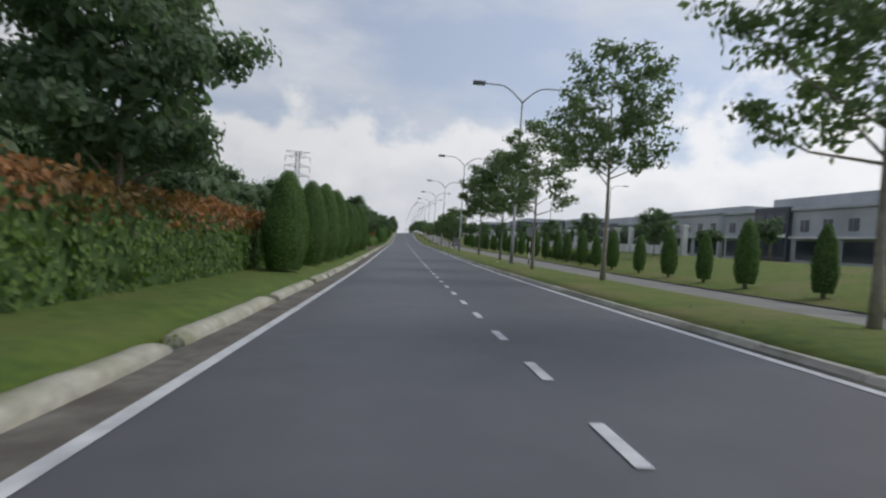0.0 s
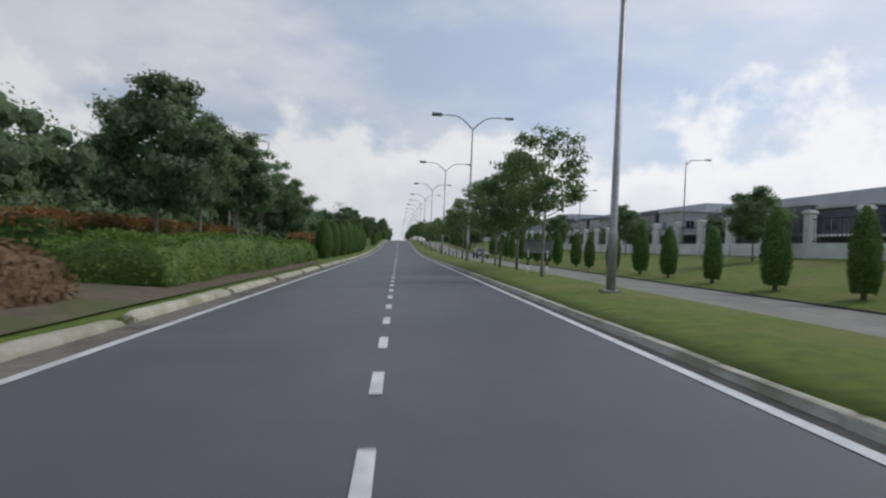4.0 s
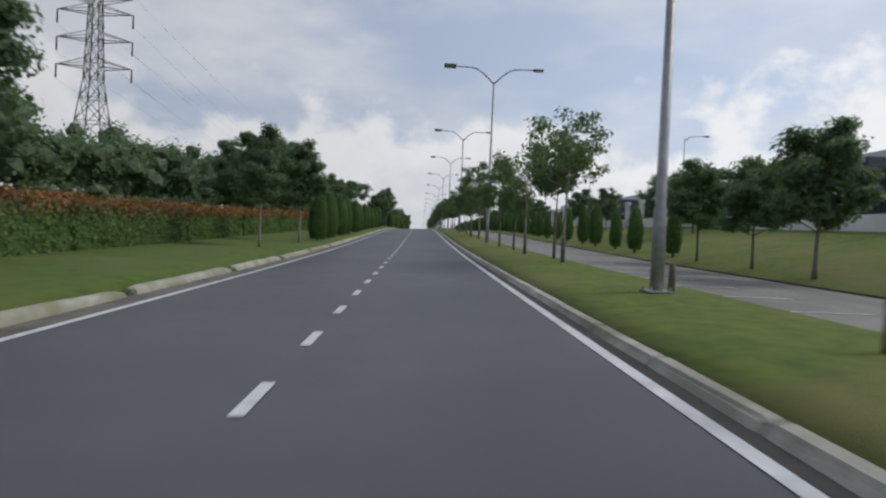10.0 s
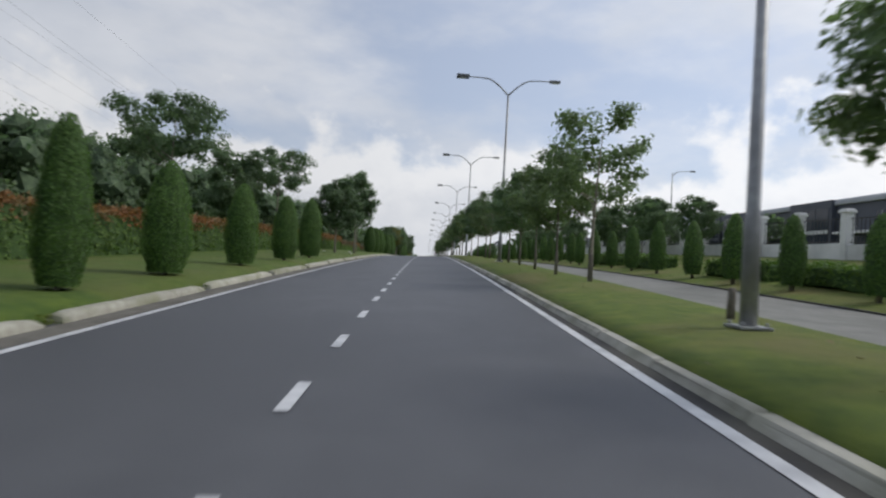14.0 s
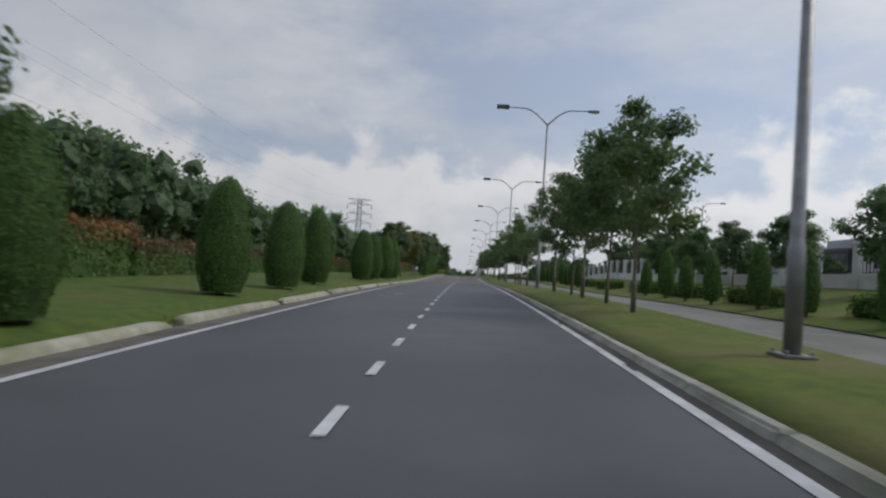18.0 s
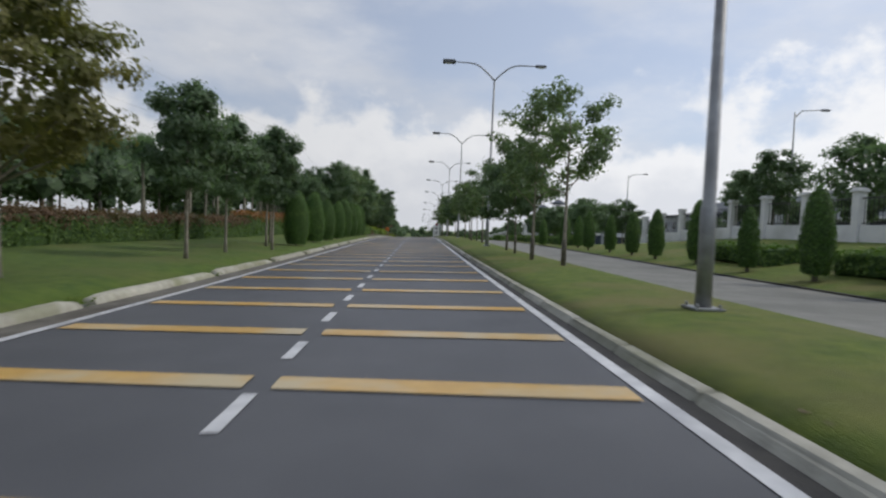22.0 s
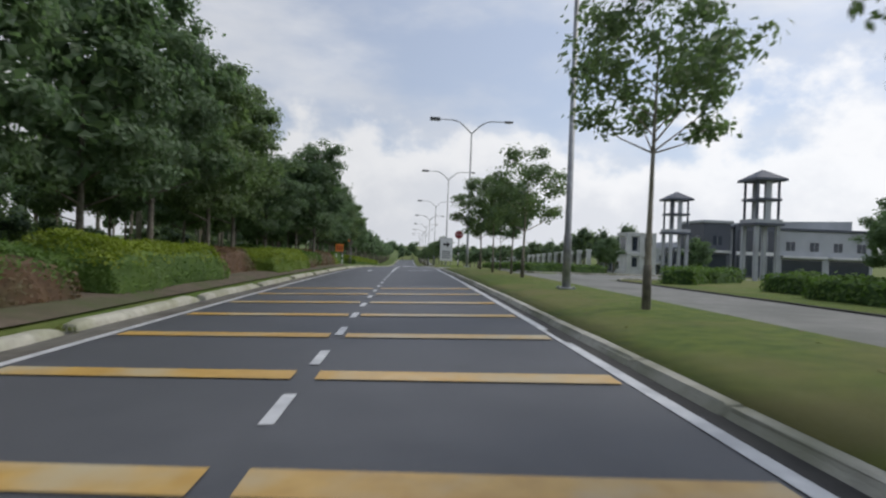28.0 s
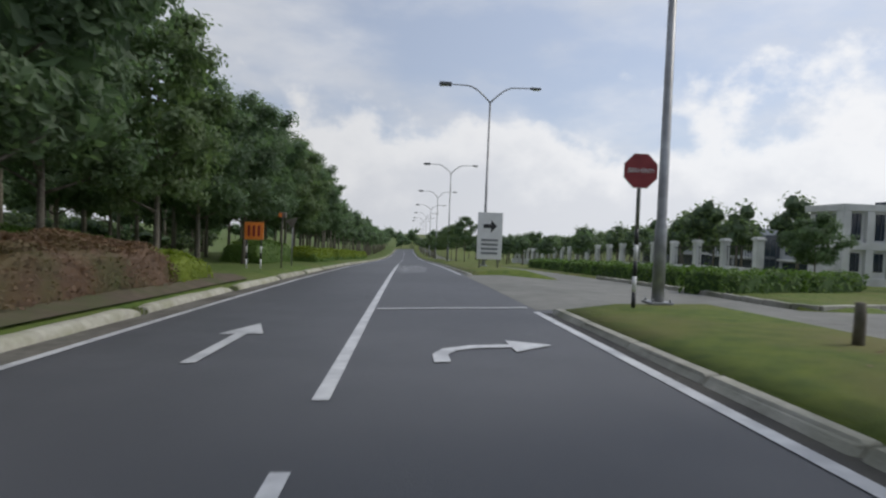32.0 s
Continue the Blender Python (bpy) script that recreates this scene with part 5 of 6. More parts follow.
def wall_run(y0, n, x=WALL_X, pitch=4.25):
    for k in range(n):
        y = y0 + pitch * k
        ob = new("pillar", pm)
        ob.parent = boundary
        ob.matrix_basis = pose(x, y, terrain(x, y), 0, 0, 0)
        yc = y + pitch / 2
        bm = bmesh.new()
        box(bm, x - 0.12, x + 0.12, y + 0.25, y + pitch - 0.25, terrain(x, yc) - 0.5, terrain(x, yc) + 0.9, 0.02)
        part("plinth", bm, WALLWHITE, boundary)
        ob = new("railing", rails[pitch])
        ob.parent = boundary
        ob.matrix_basis = pose(x, yc, terrain(x, yc), grade(yc), 0, 0)


wall_run(34, 26, pitch=4.25)
wall_run(146.5, 42, pitch=4.25)
wall_run(326.2, 11, pitch=4.25)
wall_run(456, 22, 24, 4.0)


def factory(x0, x1, y0, y1, h, dark, label, top=1.9):
    """Two-storey front block with glazed bays and small windows, a higher hall set back behind it."""
    rg = random.Random(int(y0 * 7))
    t = thing("factory", label, "building", "factories")
    z = terrain(x0, (y0 + y1) / 2)
    skin = FACDARK if dark else FACWHITE
    bm = bmesh.new()
    box(bm, x0, x1, y0, y1, z - 1, z + h, 0.05)
    part("wall", bm, skin, t)
    bm = bmesh.new()
    box(bm, x0 - 0.25, x1 + 0.25, y0 - 0.25, y1 + 0.25, z + h, z + h + 0.35, 0.05)
    part("roof", bm, FACDARK if rg.random() < 0.4 else FACWHITE, t)
    if top > 0:
        bm = bmesh.new()
        box(bm, x0 + 5, x1 - 1, y0 + 2.5, y1 - 1.5, z + h + 0.3, z + h + top, 0.05)
        # the hall's roof rises gently to its middle
        for v in bm.verts:
            if v.co.z > z + h + 1 and v.co.x > x0 + 8:
                v.co.z += 0.5
        part("hall", bm, FACWHITE, t, "pale profiled cladding")

    def front(kind, a, b, along):
        """One bay between a and b, on the long front or on the end."""
        def face(u0, u1, w0, w1, out, deep):
            bm = bmesh.new()
            if along == "y":
                box(bm, x0 - out, x0 - out + deep, u0, u1, z + w0, z + w1)
            else:
                box(bm, u0, u1, y0 - out, y0 - out + deep, z + w0, z + w1)
            return bm

        if kind == "glazed":
            bay = part("bay", face(a + 0.3, b - 0.3, 0.1, h + 0.5, 0.5, 0.48), FACDARK, t)
            w = part("window", face(a + 0.6, b - 0.6, 0.5, h - 0.2, 0.54, 0.03), GLASS, bay)
            n = max(2, int((b - a) / 1.6))
            for k in range(1, n):
                u = a + 0.6 + (b - a - 1.2) * k / n
                part("mullion", face(u - 0.04, u + 0.04, 0.5, h - 0.2, 0.57, 0.026), FACWHITE if rg.random() < 0.25 else FACDARK, bay)
            part("transom", face(a + 0.5, b - 0.5, h * 0.48, h * 0.55, 0.59, 0.045), WALLWHITE if rg.random() < 0.5 else FACDARK, bay)
        else:
            w = part("window", face(a + 0.5, b - 0.5, 0.3, h * 0.42, 0.03, 0.026), GLASS, t)
            part("canopy", face(a + 0.3, b - 0.3, h * 0.46, h * 0.50, 0.8, 0.79), WALLWHITE, t)
            n = max(1, int((b - a) / 2.4))
            for k in range(n):
                u = a + (b - a) * (k + 0.5) / n
                w = part("window", face(u - 0.6, u + 0.6, h * 0.60, h * 0.60 + 1.15, 0.03, 0.026), GLASS, t)
                part("mullion", face(u - 0.03, u + 0.03, h * 0.60, h * 0.60 + 1.15, 0.06, 0.026), FACWHITE, w)

    for along, lo, hi in (("y", y0, y1), ("x", x0, min(x1, x0 + 24))):
        n = max(1, round((hi - lo) / 6.5))
        for k in range(n):
            a, b = lo + (hi - lo) * k / n, lo + (hi - lo) * (k + 1) / n
            front("glazed" if (k + int(y0)) % 3 == 0 or dark and k % 2 else "plain", a, b, along)


rng = random.Random(77)
y = 18.0
k = 0
while y < 372:
    ln = rng.uniform(20, 34)
    factory(39 + rng.uniform(-2.5, 3.5), 74, y, y + ln, rng.uniform(4.3, 5.4) + (0.7 if y < 180 else 0.0), k % 5 == 2, "pale grey two-storey factory with dark glazed bays" if k % 5 != 2 else "dark clad two-storey factory block", rng.uniform(1.5, 2.4))
    k += 1
    y += ln + rng.uniform(3, 8)
factory(38.8, 42.3, 455.5, 462, 7.0, True, "dark clad office wing behind the gate", 0)
factory(42.6, 62, 456.0, 468, 6.5, False, "pale office building with glazed bays behind the gate", 1.2)


def gate_house(x0, x1, y0, y1, h):
    """White framed block with tall dark windows on two faces."""
    t = thing("gate_house", "white rendered gate house with tall dark windows", "building")
    z = terrain(x0, y0)
    bm = bmesh.new()
    box(bm, x0 + 0.25, x1 - 0.25, y0 + 0.25, y1 - 0.25, z - 0.6, z + h - 0.25, 0.02)
    part("wall", bm, WALLWHITE, t)
    for za, zb in ((h - 0.45, h), (h * 0.44, h * 0.53), (-0.6, 0.5)):
        bm = bmesh.new()
        box(bm, x0, x1, y0, y1, z + za, z + zb, 0.02)
        part("band", bm, WALLWHITE, t)
    for xa in (x0, (x0 + x1) / 2 - 0.25, x1 - 0.5):
        bm = bmesh.new()
        box(bm, xa, xa + 0.5, y0 + 0.01, y0 + 0.6, z + 0.5, z + h - 0.45, 0.02)
        part("pier", bm, WALLWHITE, t)
    for xa in (x0 + 0.75, (x0 + x1) / 2 + 0.5):
        for za, zb in ((0.9, h * 0.40), (h * 0.56, h - 0.6)):
            bm = bmesh.new()
            box(bm, xa, xa + (x1 - x0) / 2 - 1.25, y0 + 0.2, y0 + 0.3, z + za, z + zb)
            w = part("window", bm, GLASS, t)
            bm = bmesh.new()
            box(bm, xa + 0.3, xa + 0.36, y0 + 0.16, y0 + 0.2, z + za, z + zb)
            part("mullion", bm, FACDARK, w)
    for ya in (y0 + 1.0,):
        bm = bmesh.new()
        box(bm, x0 + 0.2, x0 + 0.3, ya, ya + 1.8, z + h * 0.56, z + h - 0.6)
        part("window", bm, GLASS, t)


gate_house(28.2, 31.9, 454.0, 457.6, 5.2)
factory(60, 95, 500, 560, 6.5, False, "pale grey flat-roofed factory beyond the junction")


# ---- gate towers
def gate_tower():
    t = new("gate_tower")
    for sx in (-1, 1):
        for sy in (-1, 1):
            bm = bmesh.new()
            box(bm, sx * 1.25 - 0.22, sx * 1.25 + 0.22, sy * 1.25 - 0.22, sy * 1.25 + 0.22, -0.1, 4.2, 0.02)
            part("column", bm, TOWERPAINT, t)
            bm = bmesh.new()
            box(bm, sx * 1.25 - 0.11, sx * 1.25 + 0.11, sy * 1.25 - 0.11, sy * 1.25 + 0.11, 4.7, 7.6, 0.01)
            part("post", bm, FACDARK, t)
    for z0, z1, r, m in ((4.2, 4.4, 1.75, FACDARK), (4.4, 4.7, 1.6, TOWERPAINT), (6.1, 6.3, 1.5, FACDARK), (7.6, 7.8, 1.9, FACDARK)):
        bm = bmesh.new()
        box(bm, -r, r, -r, r, z0, z1, 0.02)
        part("ledge", bm, m, t)
    for sg in (-1, 1):
        bm = bmesh.new()
        box(bm, -0.35, 0.35, sg * 1.3 - 0.03, sg * 1.3 + 0.03, 4.7, 7.6)
        part("panel", bm, TOWERPAINT, t)
    bm = bmesh.new()
    bmesh.ops.create_cone(bm, cap_ends=True, segments=4, radius1=2.6, radius2=0.2, depth=0.7, matrix=pose(0, 0, 8.15, 0, 0, 45))
    part("roof", bm, FACDARK, t)
    return t


tower = gate_tower()
for x, y in ((31.3, 432.0), (31.3, 447.8)):
    tagged(copy_thing(tower, Matrix.Translation((x, y, terrain(x, y))) @ Matrix.Diagonal((0.74, 0.74, 1.12, 1))), "open gate tower with white columns and dark roof", "gate tower", "gate towers")
drop(tower)


def build_side_street():
    """Mouth between the kerbs, and the street that bends off to the gate."""
    vs, fs = [], []

    def band(near, far, n=5):
        base = len(vs)
        for (xa, ya), (xb, yb) in zip(near, far):
            for k in range(n):
                x, y = xa + (xb - xa) * k / (n - 1), ya + (yb - ya) * k / (n - 1)
                vs.append((x, y, level(y) + (CROSS * x + 0.004 if x < 6 else 0.036)))
        for i in range(len(near) - 1):
            for k in range(n - 1):
                a = base + i * n + k
                fs.append((a, a + n, a + n + 1, a + 1))

    band([(3.55, 431.6), (5.5, 431.6), (8.56, 431.6), (11.7, 431.6)], [(3.55, 447.6), (5.5, 447.6), (8.56, 447.6), (11.7, 447.6)])
    band(list(zip(*STREET_NEAR)), list(zip(*STREET_FAR)), 7)
    return tagged(raw("side_street", vs, fs, ROADWORN), "pale worn asphalt side street to the gate", "road", kind="structure")


def kerb_path(pts, w=0.2):
    """Raised kerb stones along a bent line."""
    for (xa, ya), (xb, yb) in zip(pts[:-1], pts[1:]):
        n = max(1, int(math.hypot(xb - xa, yb - ya) / 1.2))
        for k in range(n):
            f = (k + 0.5) / n
            x, y = xa + (xb - xa) * f, ya + (yb - ya) * f
            ln = math.hypot(xb - xa, yb - ya) / n
            bm = bmesh.new()
            box(bm, -w / 2, w / 2, -ln / 2 + 0.01, ln / 2 - 0.01, -0.35, 0.12, 0.02)
            ob = finish("kerb_stone", bm, KERBDARK, kerb_right)
            ob.matrix_basis = pose(x, y, level(y) + 0.08, 0, 0, math.degrees(math.atan2(-(xb - xa), yb - ya)))


kerb_path([(11.85, 452.0), (11.85, 435.2), (12.3, 434.7), (20, 437.7), (26, 441.1), (31, 445.2)])
kerb_path([(30, 432.3), (26, 429.4), (20, 423.9), (15.2, 421.2), (14.5, 420.0)])
side_street = build_side_street()


def support_cane():
    t = thing("support_cane", "thin pale leaning bamboo cane beside a clipped shrub", "cane")
    x, y = -5.55, 13.9
    z = terrain(x, y)
    bm = bmesh.new()
    tube(bm, [(x, y, z - 0.1), (x - 0.45, y + 0.5, z + 0.75), (x - 0.95, y + 1.1, z + 1.55)], [0.018, 0.015, 0.012], 6)
    part("cane", bm, PALEBARK, t, "", True)


support_cane()


def fallen_leaves():
    rg = np.random.default_rng(301)
    pos = []
    for x, y, *rest in VERGE:
        n = int(rg.uniform(8, 26))
        p = np.stack([np.clip(x + rg.normal(size=n) * 1.1, 4.2, 8.3), y + rg.normal(size=n) * 1.8, np.zeros(n)], 1)
        p[:, 2] = [terrain(a, b) + 0.015 for a, b in p[:, :2]]
        pos.append(p)
    v, f = leaf_cards(np.concatenate(pos), 0.06, rg, np.array([0, 0, 3.0]))
    return tagged(raw("fallen_leaves", v, f, HEDGEBROWN), "scattered dry brown leaves on the grass verge", "leaves", kind="stuff")


fallen_leaves()


def paper_scrap(x, y, seed):
    rg = random.Random(seed)
    bm = bmesh.new()
    bmesh.ops.create_icosphere(bm, subdivisions=2, radius=0.09)
    for v in bm.verts:
        v.co *= rg.uniform(0.55, 1.15)
        v.co.z *= 0.5
    ob = tagged(finish("litter", bm, WHITE), "small crumpled white scrap of paper on grass", "litter", "litter on the lawn")
    ob.matrix_basis = pose(x, y, terrain(x, y) + 0.06, 0, 0, rg.uniform(0, 360))


for k, (x, y) in enumerate(((-6.4, 246.8), (-8.1, 242.4), (-5.3, 239.6), (-5.2, 110.5), (5.2, 20.4))):
    paper_scrap(x, y, k)


# ================= pylons =================
def pylon():
    t = new("pylon")
    bm = bmesh.new()

    def half(z):
        return 3.2 * (1 - z / 20) + 1.0 * (z / 20) if z < 20 else 1.0 - 0.35 * (z - 20) / 12

    zs = [0, 5, 9.5, 13.5, 17, 20, 22.5, 25, 27.5, 30, 32]
    cor = [[(sx * half(z), sy * half(z), z) for sx, sy in ((-1, -1), (1, -1), (1, 1), (-1, 1))] for z in zs]
    for a, b in zip(cor, cor[1:]):
        for k in range(4):
            tube(bm, [a[k], b[k]], [0.13, 0.13], 4)
            tube(bm, [a[k], b[(k + 1) % 4]], [0.07, 0.07], 3)
            tube(bm, [a[(k + 1) % 4], b[k]], [0.07, 0.07], 3)
            tube(bm, [b[k], b[(k + 1) % 4]], [0.07, 0.07], 3)
    part("mast", bm, STEEL, t)
    for z in (21.5, 25.5, 29.5, 32.0):
        for sg in (-1, 1):
            r = half(z)
            bm = bmesh.new()
            e = (sg * 5.2, 0, z + (0.2 if z < 32 else 0))
            for sy in (-1, 1):
                tube(bm, [(sg * r, sy * r, z), e], [0.09, 0.06], 4)
                tube(bm, [(sg * r, sy * r, z + 1.2 if z < 31 else z - 1.0), e], [0.07, 0.05], 4)
            arm = part("crossarm", bm, STEEL, t)
            if z < 31:
                bm = bmesh.new()
                tube(bm, [e, (e[0], 0, z - 1.8)], [0.12, 0.12], 6)
                part("insulator", bm, BLACK, arm)
    return t


pyl = pylon()
PYLONS = [(-44.2, 211.7, 0.925), (-47.0, 498.0, 1.0), (-55.0, 790.0, 1.1)]
for x, y, s in PYLONS:
    tagged(copy_thing(pyl, Matrix.Translation((x, y, terrain(x, y))) @ pose(0, 0, 0, 0, 0, 6) @ Matrix.Diagonal((s, s, s, 1))), "tall grey lattice power pylon behind the trees", "pylon", "pylons")
drop(pyl)


def power_line():
    """Six sagging conductors and two earth wires between neighbouring pylons."""
    t = thing("power_line", "thin grey sagging power cables between the pylons", "power line")
    for (xa, ya, sa), (xb, yb, sb) in zip(PYLONS, PYLONS[1:]):
        for z in (19.7, 23.7, 27.7, 32.0):
            for sg in (-5.2, 5.2):
                bm = bmesh.new()
                pts = []
                for k in range(21):
                    u = k / 20
                    pts.append((xa + (xb - xa) * u + sg, ya + (yb - ya) * u, (terrain(xa, ya) + z * sa) * (1 - u) + (terrain(xb, yb) + z * sb) * u - (34.0 if z < 30 else 24.0) * u * (1 - u)))
                tube(bm, pts, [0.012] * 21, 4)
                part("cable", bm, LAMPHEAD, t)


power_line()


# ================= signs, posts, vehicles =================
def octagon(bm, r, y, z, depth=0.02):
    bmesh.ops.create_cone(bm, cap_ends=True, segments=8, radius1=r, radius2=r, depth=depth, matrix=pose(0, y, z, 90, 0, 0) @ pose(0, 0, 0, 0, 0, 22.5))


def words_on(parent, text, size, m, mat, label=""):
    cu = bpy.data.curves.new("lettering", "FONT")
    cu.body, cu.size, cu.align_x, cu.align_y, cu.extrude = text, size, "CENTER", "CENTER", 0.002
    tmp = new("lettering", cu)
    me = bpy.data.meshes.new_from_object(tmp.evaluated_get(bpy.context.evaluated_depsgraph_get()))
    bpy.data.objects.remove(tmp)
    me.materials.clear()
    me.materials.append(mat)
    ob = new("lettering", me)
    ob.parent, ob.matrix_basis = parent, m
    return tagged(ob, label)


def banded_pole(t, h, x=0.0, y=0.0, r=0.04, bands=6):
    for k in range(bands):
        bm = bmesh.new()
        tube(bm, [(x, y, h * k / bands - (0.1 if k == 0 else 0)), (x, y, h * (k + 1) / bands)], [r, r], 10)
        part("pole_band", bm, BLACK if k % 2 == 0 else WHITE, t, "", True)


def stop_sign(x, y, face):
    t = thing("stop_sign", "red octagonal stop sign on black and white banded pole", "road sign")
    banded_pole(t, 1.5, bands=5)
    bm = bmesh.new()
    tube(bm, [(0, 0, 1.5), (0, 0, 2.9)], [0.038, 0.038], 10)
    part("upper_pole", bm, STEEL, t, "grey steel", True)
    bm = bmesh.new()
    octagon(bm, 0.34, -0.05, 2.60)
    part("plate", bm, FADEDRED if face else SIGNGREY, t)
    if face:
        bm = bmesh.new()
        octagon(bm, 0.352, -0.045, 2.60, 0.015)
        part("rim", bm, WHITE, t)
        words_on(t, "BERHENTI", 0.115, pose(0, -0.066, 2.60, 90, 0, 0), WHITE)
    t.matrix_basis = pose(x, y, terrain(x, y), 0, 0, 0)
    return t


stop_sign(5.08, 430.1, True)


def round_sign(x, y):
    t = thing("round_sign", "round grey sign back on black and white banded pole", "road sign")
    banded_pole(t, 2.3)
    bm = bmesh.new()
    bmesh.ops.create_cone(bm, cap_ends=True, segments=32, radius1=0.32, radius2=0.32, depth=0.02, matrix=pose(0, -0.05, 2.18, 90, 0, 0))
    part("plate", bm, SIGNGREY, t)
    t.matrix_basis = pose(x, y, terrain(x, y), 0, 0, 0)


round_sign(6.9, 18.3)


def notice_board():
    t = thing("notice_board", "grey notice board on two banded posts", "sign board")
    for sx in (-0.43, 0.43):
        for k in range(3):
            bm = bmesh.new()
            tube(bm, [(sx, 0, 0.35 * k - (0.1 if k == 0 else 0)), (sx, 0, 0.35 * (k + 1))], [0.04, 0.04], 8)
            part("post", bm, BLACK if k == 1 else WHITE, t, "", True)
    bm = bmesh.new()
    box(bm, -0.62, 0.62, -0.03, 0.03, 0.9, 1.48, 0.01)
    part("panel", bm, SIGNGREY, t)
    bm = bmesh.new()
    box(bm, -0.66, 0.66, -0.2, 0.2, 1.49, 1.54, 0.01)
    part("hood", bm, LAMPHEAD, t)
    t.matrix_basis = pose(6.4, 63.9, terrain(6.4, 63.9), 0, 0, -8)


notice_board()


def arrow_board(x, y):
    t = thing("direction_board", "white and green direction board with black arrow", "sign board")
    for sx in (-0.55, 0.55):
        bm = bmesh.new()
        tube(bm, [(sx, 0, -0.1), (sx, 0, 2.2)], [0.05, 0.05], 8)
        part("post", bm, STEEL, t, "", True)
    bm = bmesh.new()
    box(bm, -0.75, 0.75, -0.08, -0.03, 0.5, 3.3, 0.01)
    part("panel", bm, WHITE, t)
    bm = bmesh.new()
    vs = [bm.verts.new(p) for p in [(-0.4, -0.095, 2.36), (0.05, -0.095, 2.36), (0.05, -0.095, 2.1), (0.42, -0.095, 2.48), (0.05, -0.095, 2.86), (0.05, -0.095, 2.6), (-0.4, -0.095, 2.6)]]
    bm.faces.new(vs)
    part("arrow", bm, BLACK, t)
    for k in range(4):
        bm = bmesh.new()
        box(bm, -0.5, 0.5, -0.1, -0.085, 0.8 + 0.26 * k, 0.93 + 0.26 * k)
        part("text_bar", bm, SIGNGREY, t)
    t.matrix_basis = pose(x, y, terrain(x, y), 0, 0, 0)


arrow_board(5.65, 453.5)


def works_sign():
    t = thing("works_sign", "orange works board on two banded posts", "sign board")
    for sx in (-0.32, 0.32):
        for k in range(4):
            bm = bmesh.new()
            tube(bm, [(sx, 0, 0.3 * k - (0.25 if k == 0 else 0)), (sx, 0, 0.3 * (k + 1))], [0.04, 0.04], 8)
            part("post", bm, BLACK if k % 2 else WHITE, t, "", True)
    bm = bmesh.new()
    box(bm, -0.42, 0.42, -0.08, -0.04, 1.2, 2.0, 0.01)
    part("panel", bm, ORANGE, t)
    for k in range(3):
        bm = bmesh.new()
        box(bm, -0.28 + 0.22 * k, -0.18 + 0.22 * k, -0.09, -0.078, 1.35, 1.85)
        part("text_bar", bm, RED, t)
    t.matrix_basis = pose(-6.3, 446.3, terrain(-6.3, 446.3) + 0.12, 0, 0, 6)
    t2 = thing("warning_lamp", "small pale warning box with orange lens on thin post", "warning lamp")
    bm = bmesh.new()
    tube(bm, [(0, 0, -0.25), (0, 0, 2.4)], [0.035, 0.035], 8)
    part("post", bm, PLINTH, t2, "", True)
    bm = bmesh.new()
    box(bm, -0.17, 0.17, -0.1, 0.1, 2.35, 2.65, 0.03)
    part("lamp_box", bm, PLINTH, t2)
    bm = bmesh.new()
    box(bm, -0.165, -0.02, -0.115, -0.098, 2.4, 2.6, 0.005)
    part("lens", bm, ORANGE, t2, "orange lens")
    t2.matrix_basis = pose(-5.4, 448.0, terrain(-5.4, 448.0) + 0.1, 0, 0, 0)
    t3 = thing("triangle_sign", "dark brown back of a triangular road sign", "road sign")
    bm = bmesh.new()
    tube(bm, [(0, 0, -0.25), (0, 0, 2.5)], [0.035, 0.035], 8)
    part("post", bm, STEEL, t3, "", True)
    bm = bmesh.new()
    tri = [(-0.42, 2.42), (0.30, 2.60), (0.02, 1.98)]
    near = [bm.verts.new((px, -0.06, pz)) for px, pz in tri]
    far = [bm.verts.new((px, -0.04, pz)) for px, pz in tri]
    bm.faces.new(near)
    bm.faces.new(far[::-1])
    for k in range(3):
        bm.faces.new((near[k], far[k], far[(k + 1) % 3], near[(k + 1) % 3]))
    bmesh.ops.recalc_face_normals(bm, faces=bm.faces)
    part("plate", bm, BARK, t3)
    t3.matrix_basis = pose(-5.6, 451.5, terrain(-5.6, 451.5) + 0.1, 0, 0, 0)


works_sign()

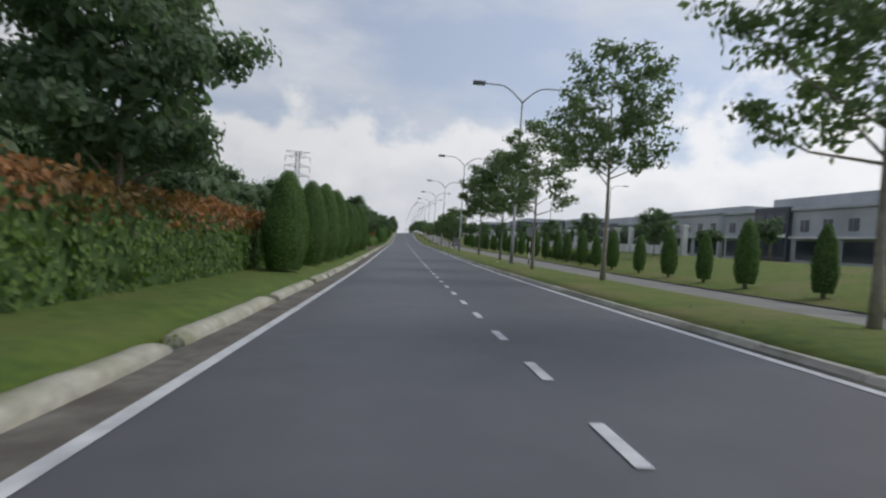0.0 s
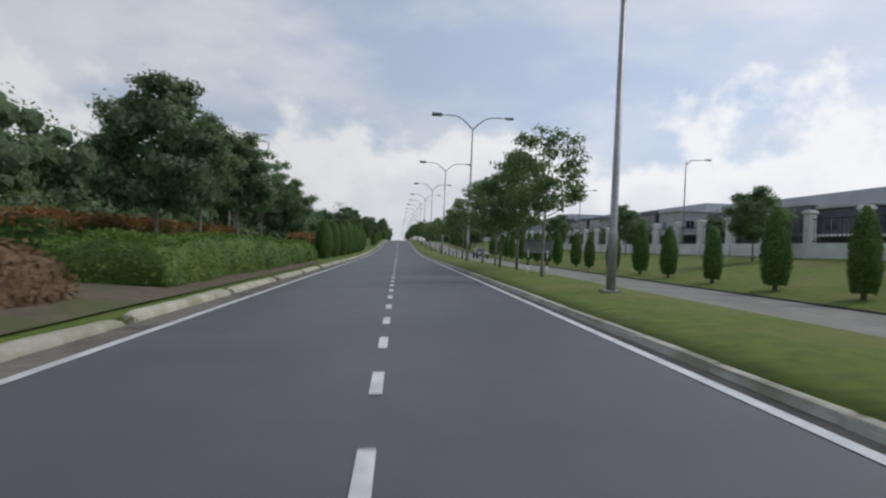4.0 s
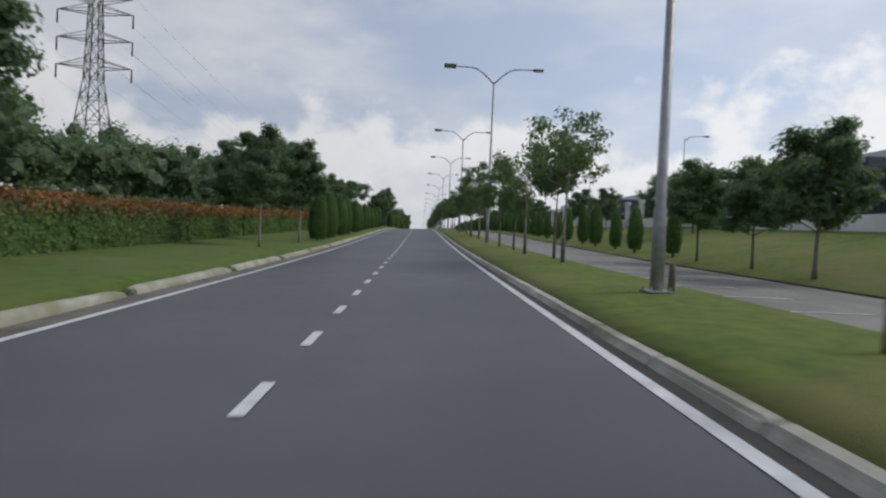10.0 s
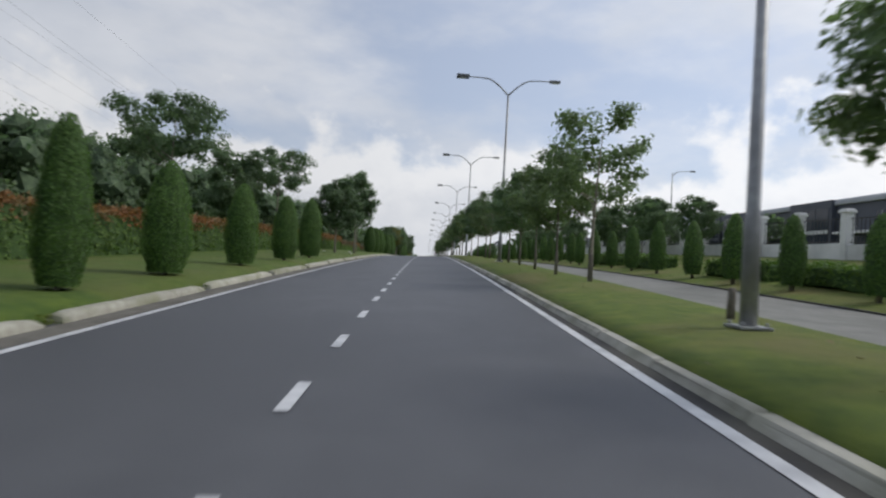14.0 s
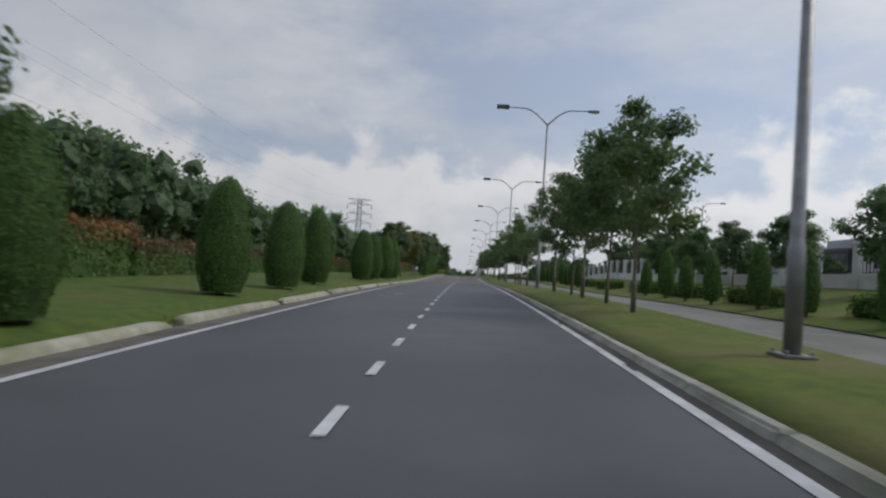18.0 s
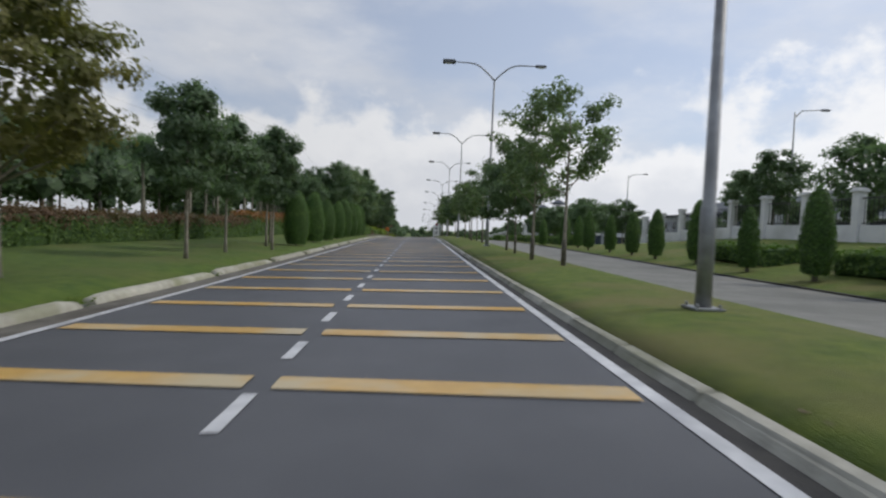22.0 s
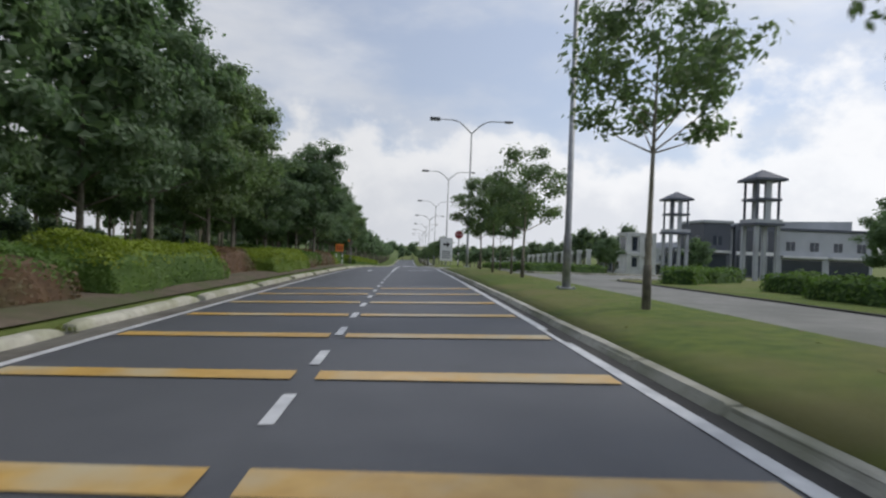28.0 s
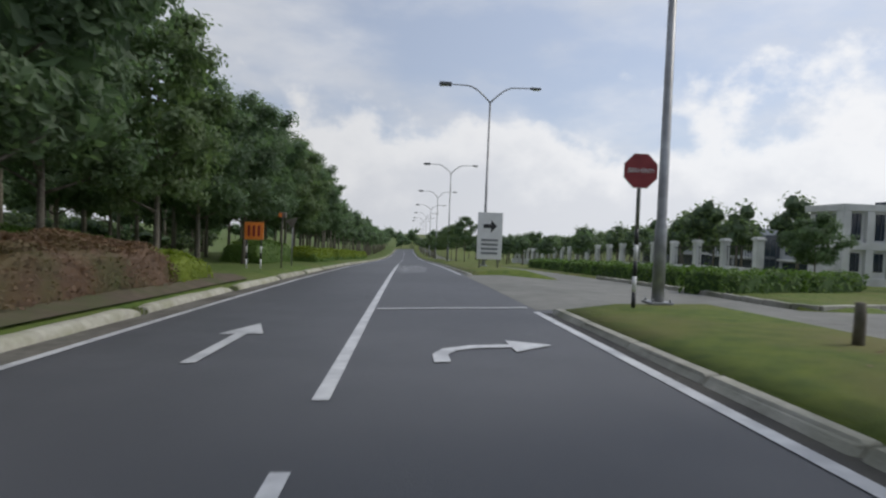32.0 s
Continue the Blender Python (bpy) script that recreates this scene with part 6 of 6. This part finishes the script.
def car(x, y, turn, mat, label):
    t = thing("car", label, "car")
    body = [(-1.9, 0.32), (-1.95, 0.7), (-1.75, 0.86), (-0.95, 0.93), (-0.35, 1.38), (0.25, 1.47), (1.2, 1.42), (1.75, 0.98), (1.93, 0.85), (1.95, 0.35)]
    bm = bmesh.new()
    L = [bm.verts.new((0.82 if z < 1.0 else 0.62, py, z)) for py, z in body]
    R = [bm.verts.new((-0.82 if z < 1.0 else -0.62, py, z)) for py, z in body]
    n = len(body)
    for k in range(n):
        bm.faces.new((L[k], L[(k + 1) % n], R[(k + 1) % n], R[k]))
    bm.faces.new(L[::-1])
    bm.faces.new(R)
    bmesh.ops.bevel(bm, geom=list(bm.edges), offset=0.05, segments=2, affect="EDGES")
    part("body", bm, mat, t, "", True)
    for nm, pts in (("windscreen", [(-0.60, -0.93, 0.97), (0.60, -0.93, 0.97), (0.55, -0.42, 1.36), (-0.55, -0.42, 1.36)]), ("rear_window", [(0.58, 1.70, 1.04), (-0.58, 1.70, 1.04), (-0.52, 1.28, 1.38), (0.52, 1.28, 1.38)])):
        bm = bmesh.new()
        off = Vector((0, -0.035 if nm == "windscreen" else 0.035, 0.03))
        bm.faces.new([bm.verts.new(Vector(q) + off) for q in pts])
        part(nm, bm, GLASS, t)
    for sg in (-1, 1):
        bm = bmesh.new()
        bm.faces.new([bm.verts.new(q) for q in [(sg * 0.80, -0.7, 1.0), (sg * 0.80, 1.35, 1.0), (sg * 0.66, 1.1, 1.36), (sg * 0.66, -0.25, 1.36)]])
        part("side_window", bm, GLASS, t)
        bm = bmesh.new()
        box(bm, sg * 0.62 - 0.16, sg * 0.62 + 0.16, -1.97, -1.86, 0.66, 0.8, 0.03)
        part("headlight", bm, LAMPGLASS, t)
        for py in (-1.2, 1.2):
            bm = bmesh.new()
            bmesh.ops.create_cone(bm, cap_ends=True, segments=20, radius1=0.31, radius2=0.31, depth=0.2, matrix=pose(sg * 0.76, py, 0.31, 0, 90, 0))
            w = part("wheel", bm, RUBBER, t)
            bm = bmesh.new()
            bmesh.ops.create_cone(bm, cap_ends=True, segments=16, radius1=0.19, radius2=0.19, depth=0.22, matrix=pose(sg * 0.765, py, 0.31, 0, 90, 0))
            part("rim", bm, STEEL, w)
    bm = bmesh.new()
    box(bm, -0.25, 0.25, -1.985, -1.95, 0.45, 0.56)
    part("plate_bar", bm, WHITE, t)
    t.matrix_basis = pose(x, y, level(y) + 0.035, grade(y), 0, turn)


car(12.3, 122.3, 4, CARGREY, "grey hatchback on the service road")
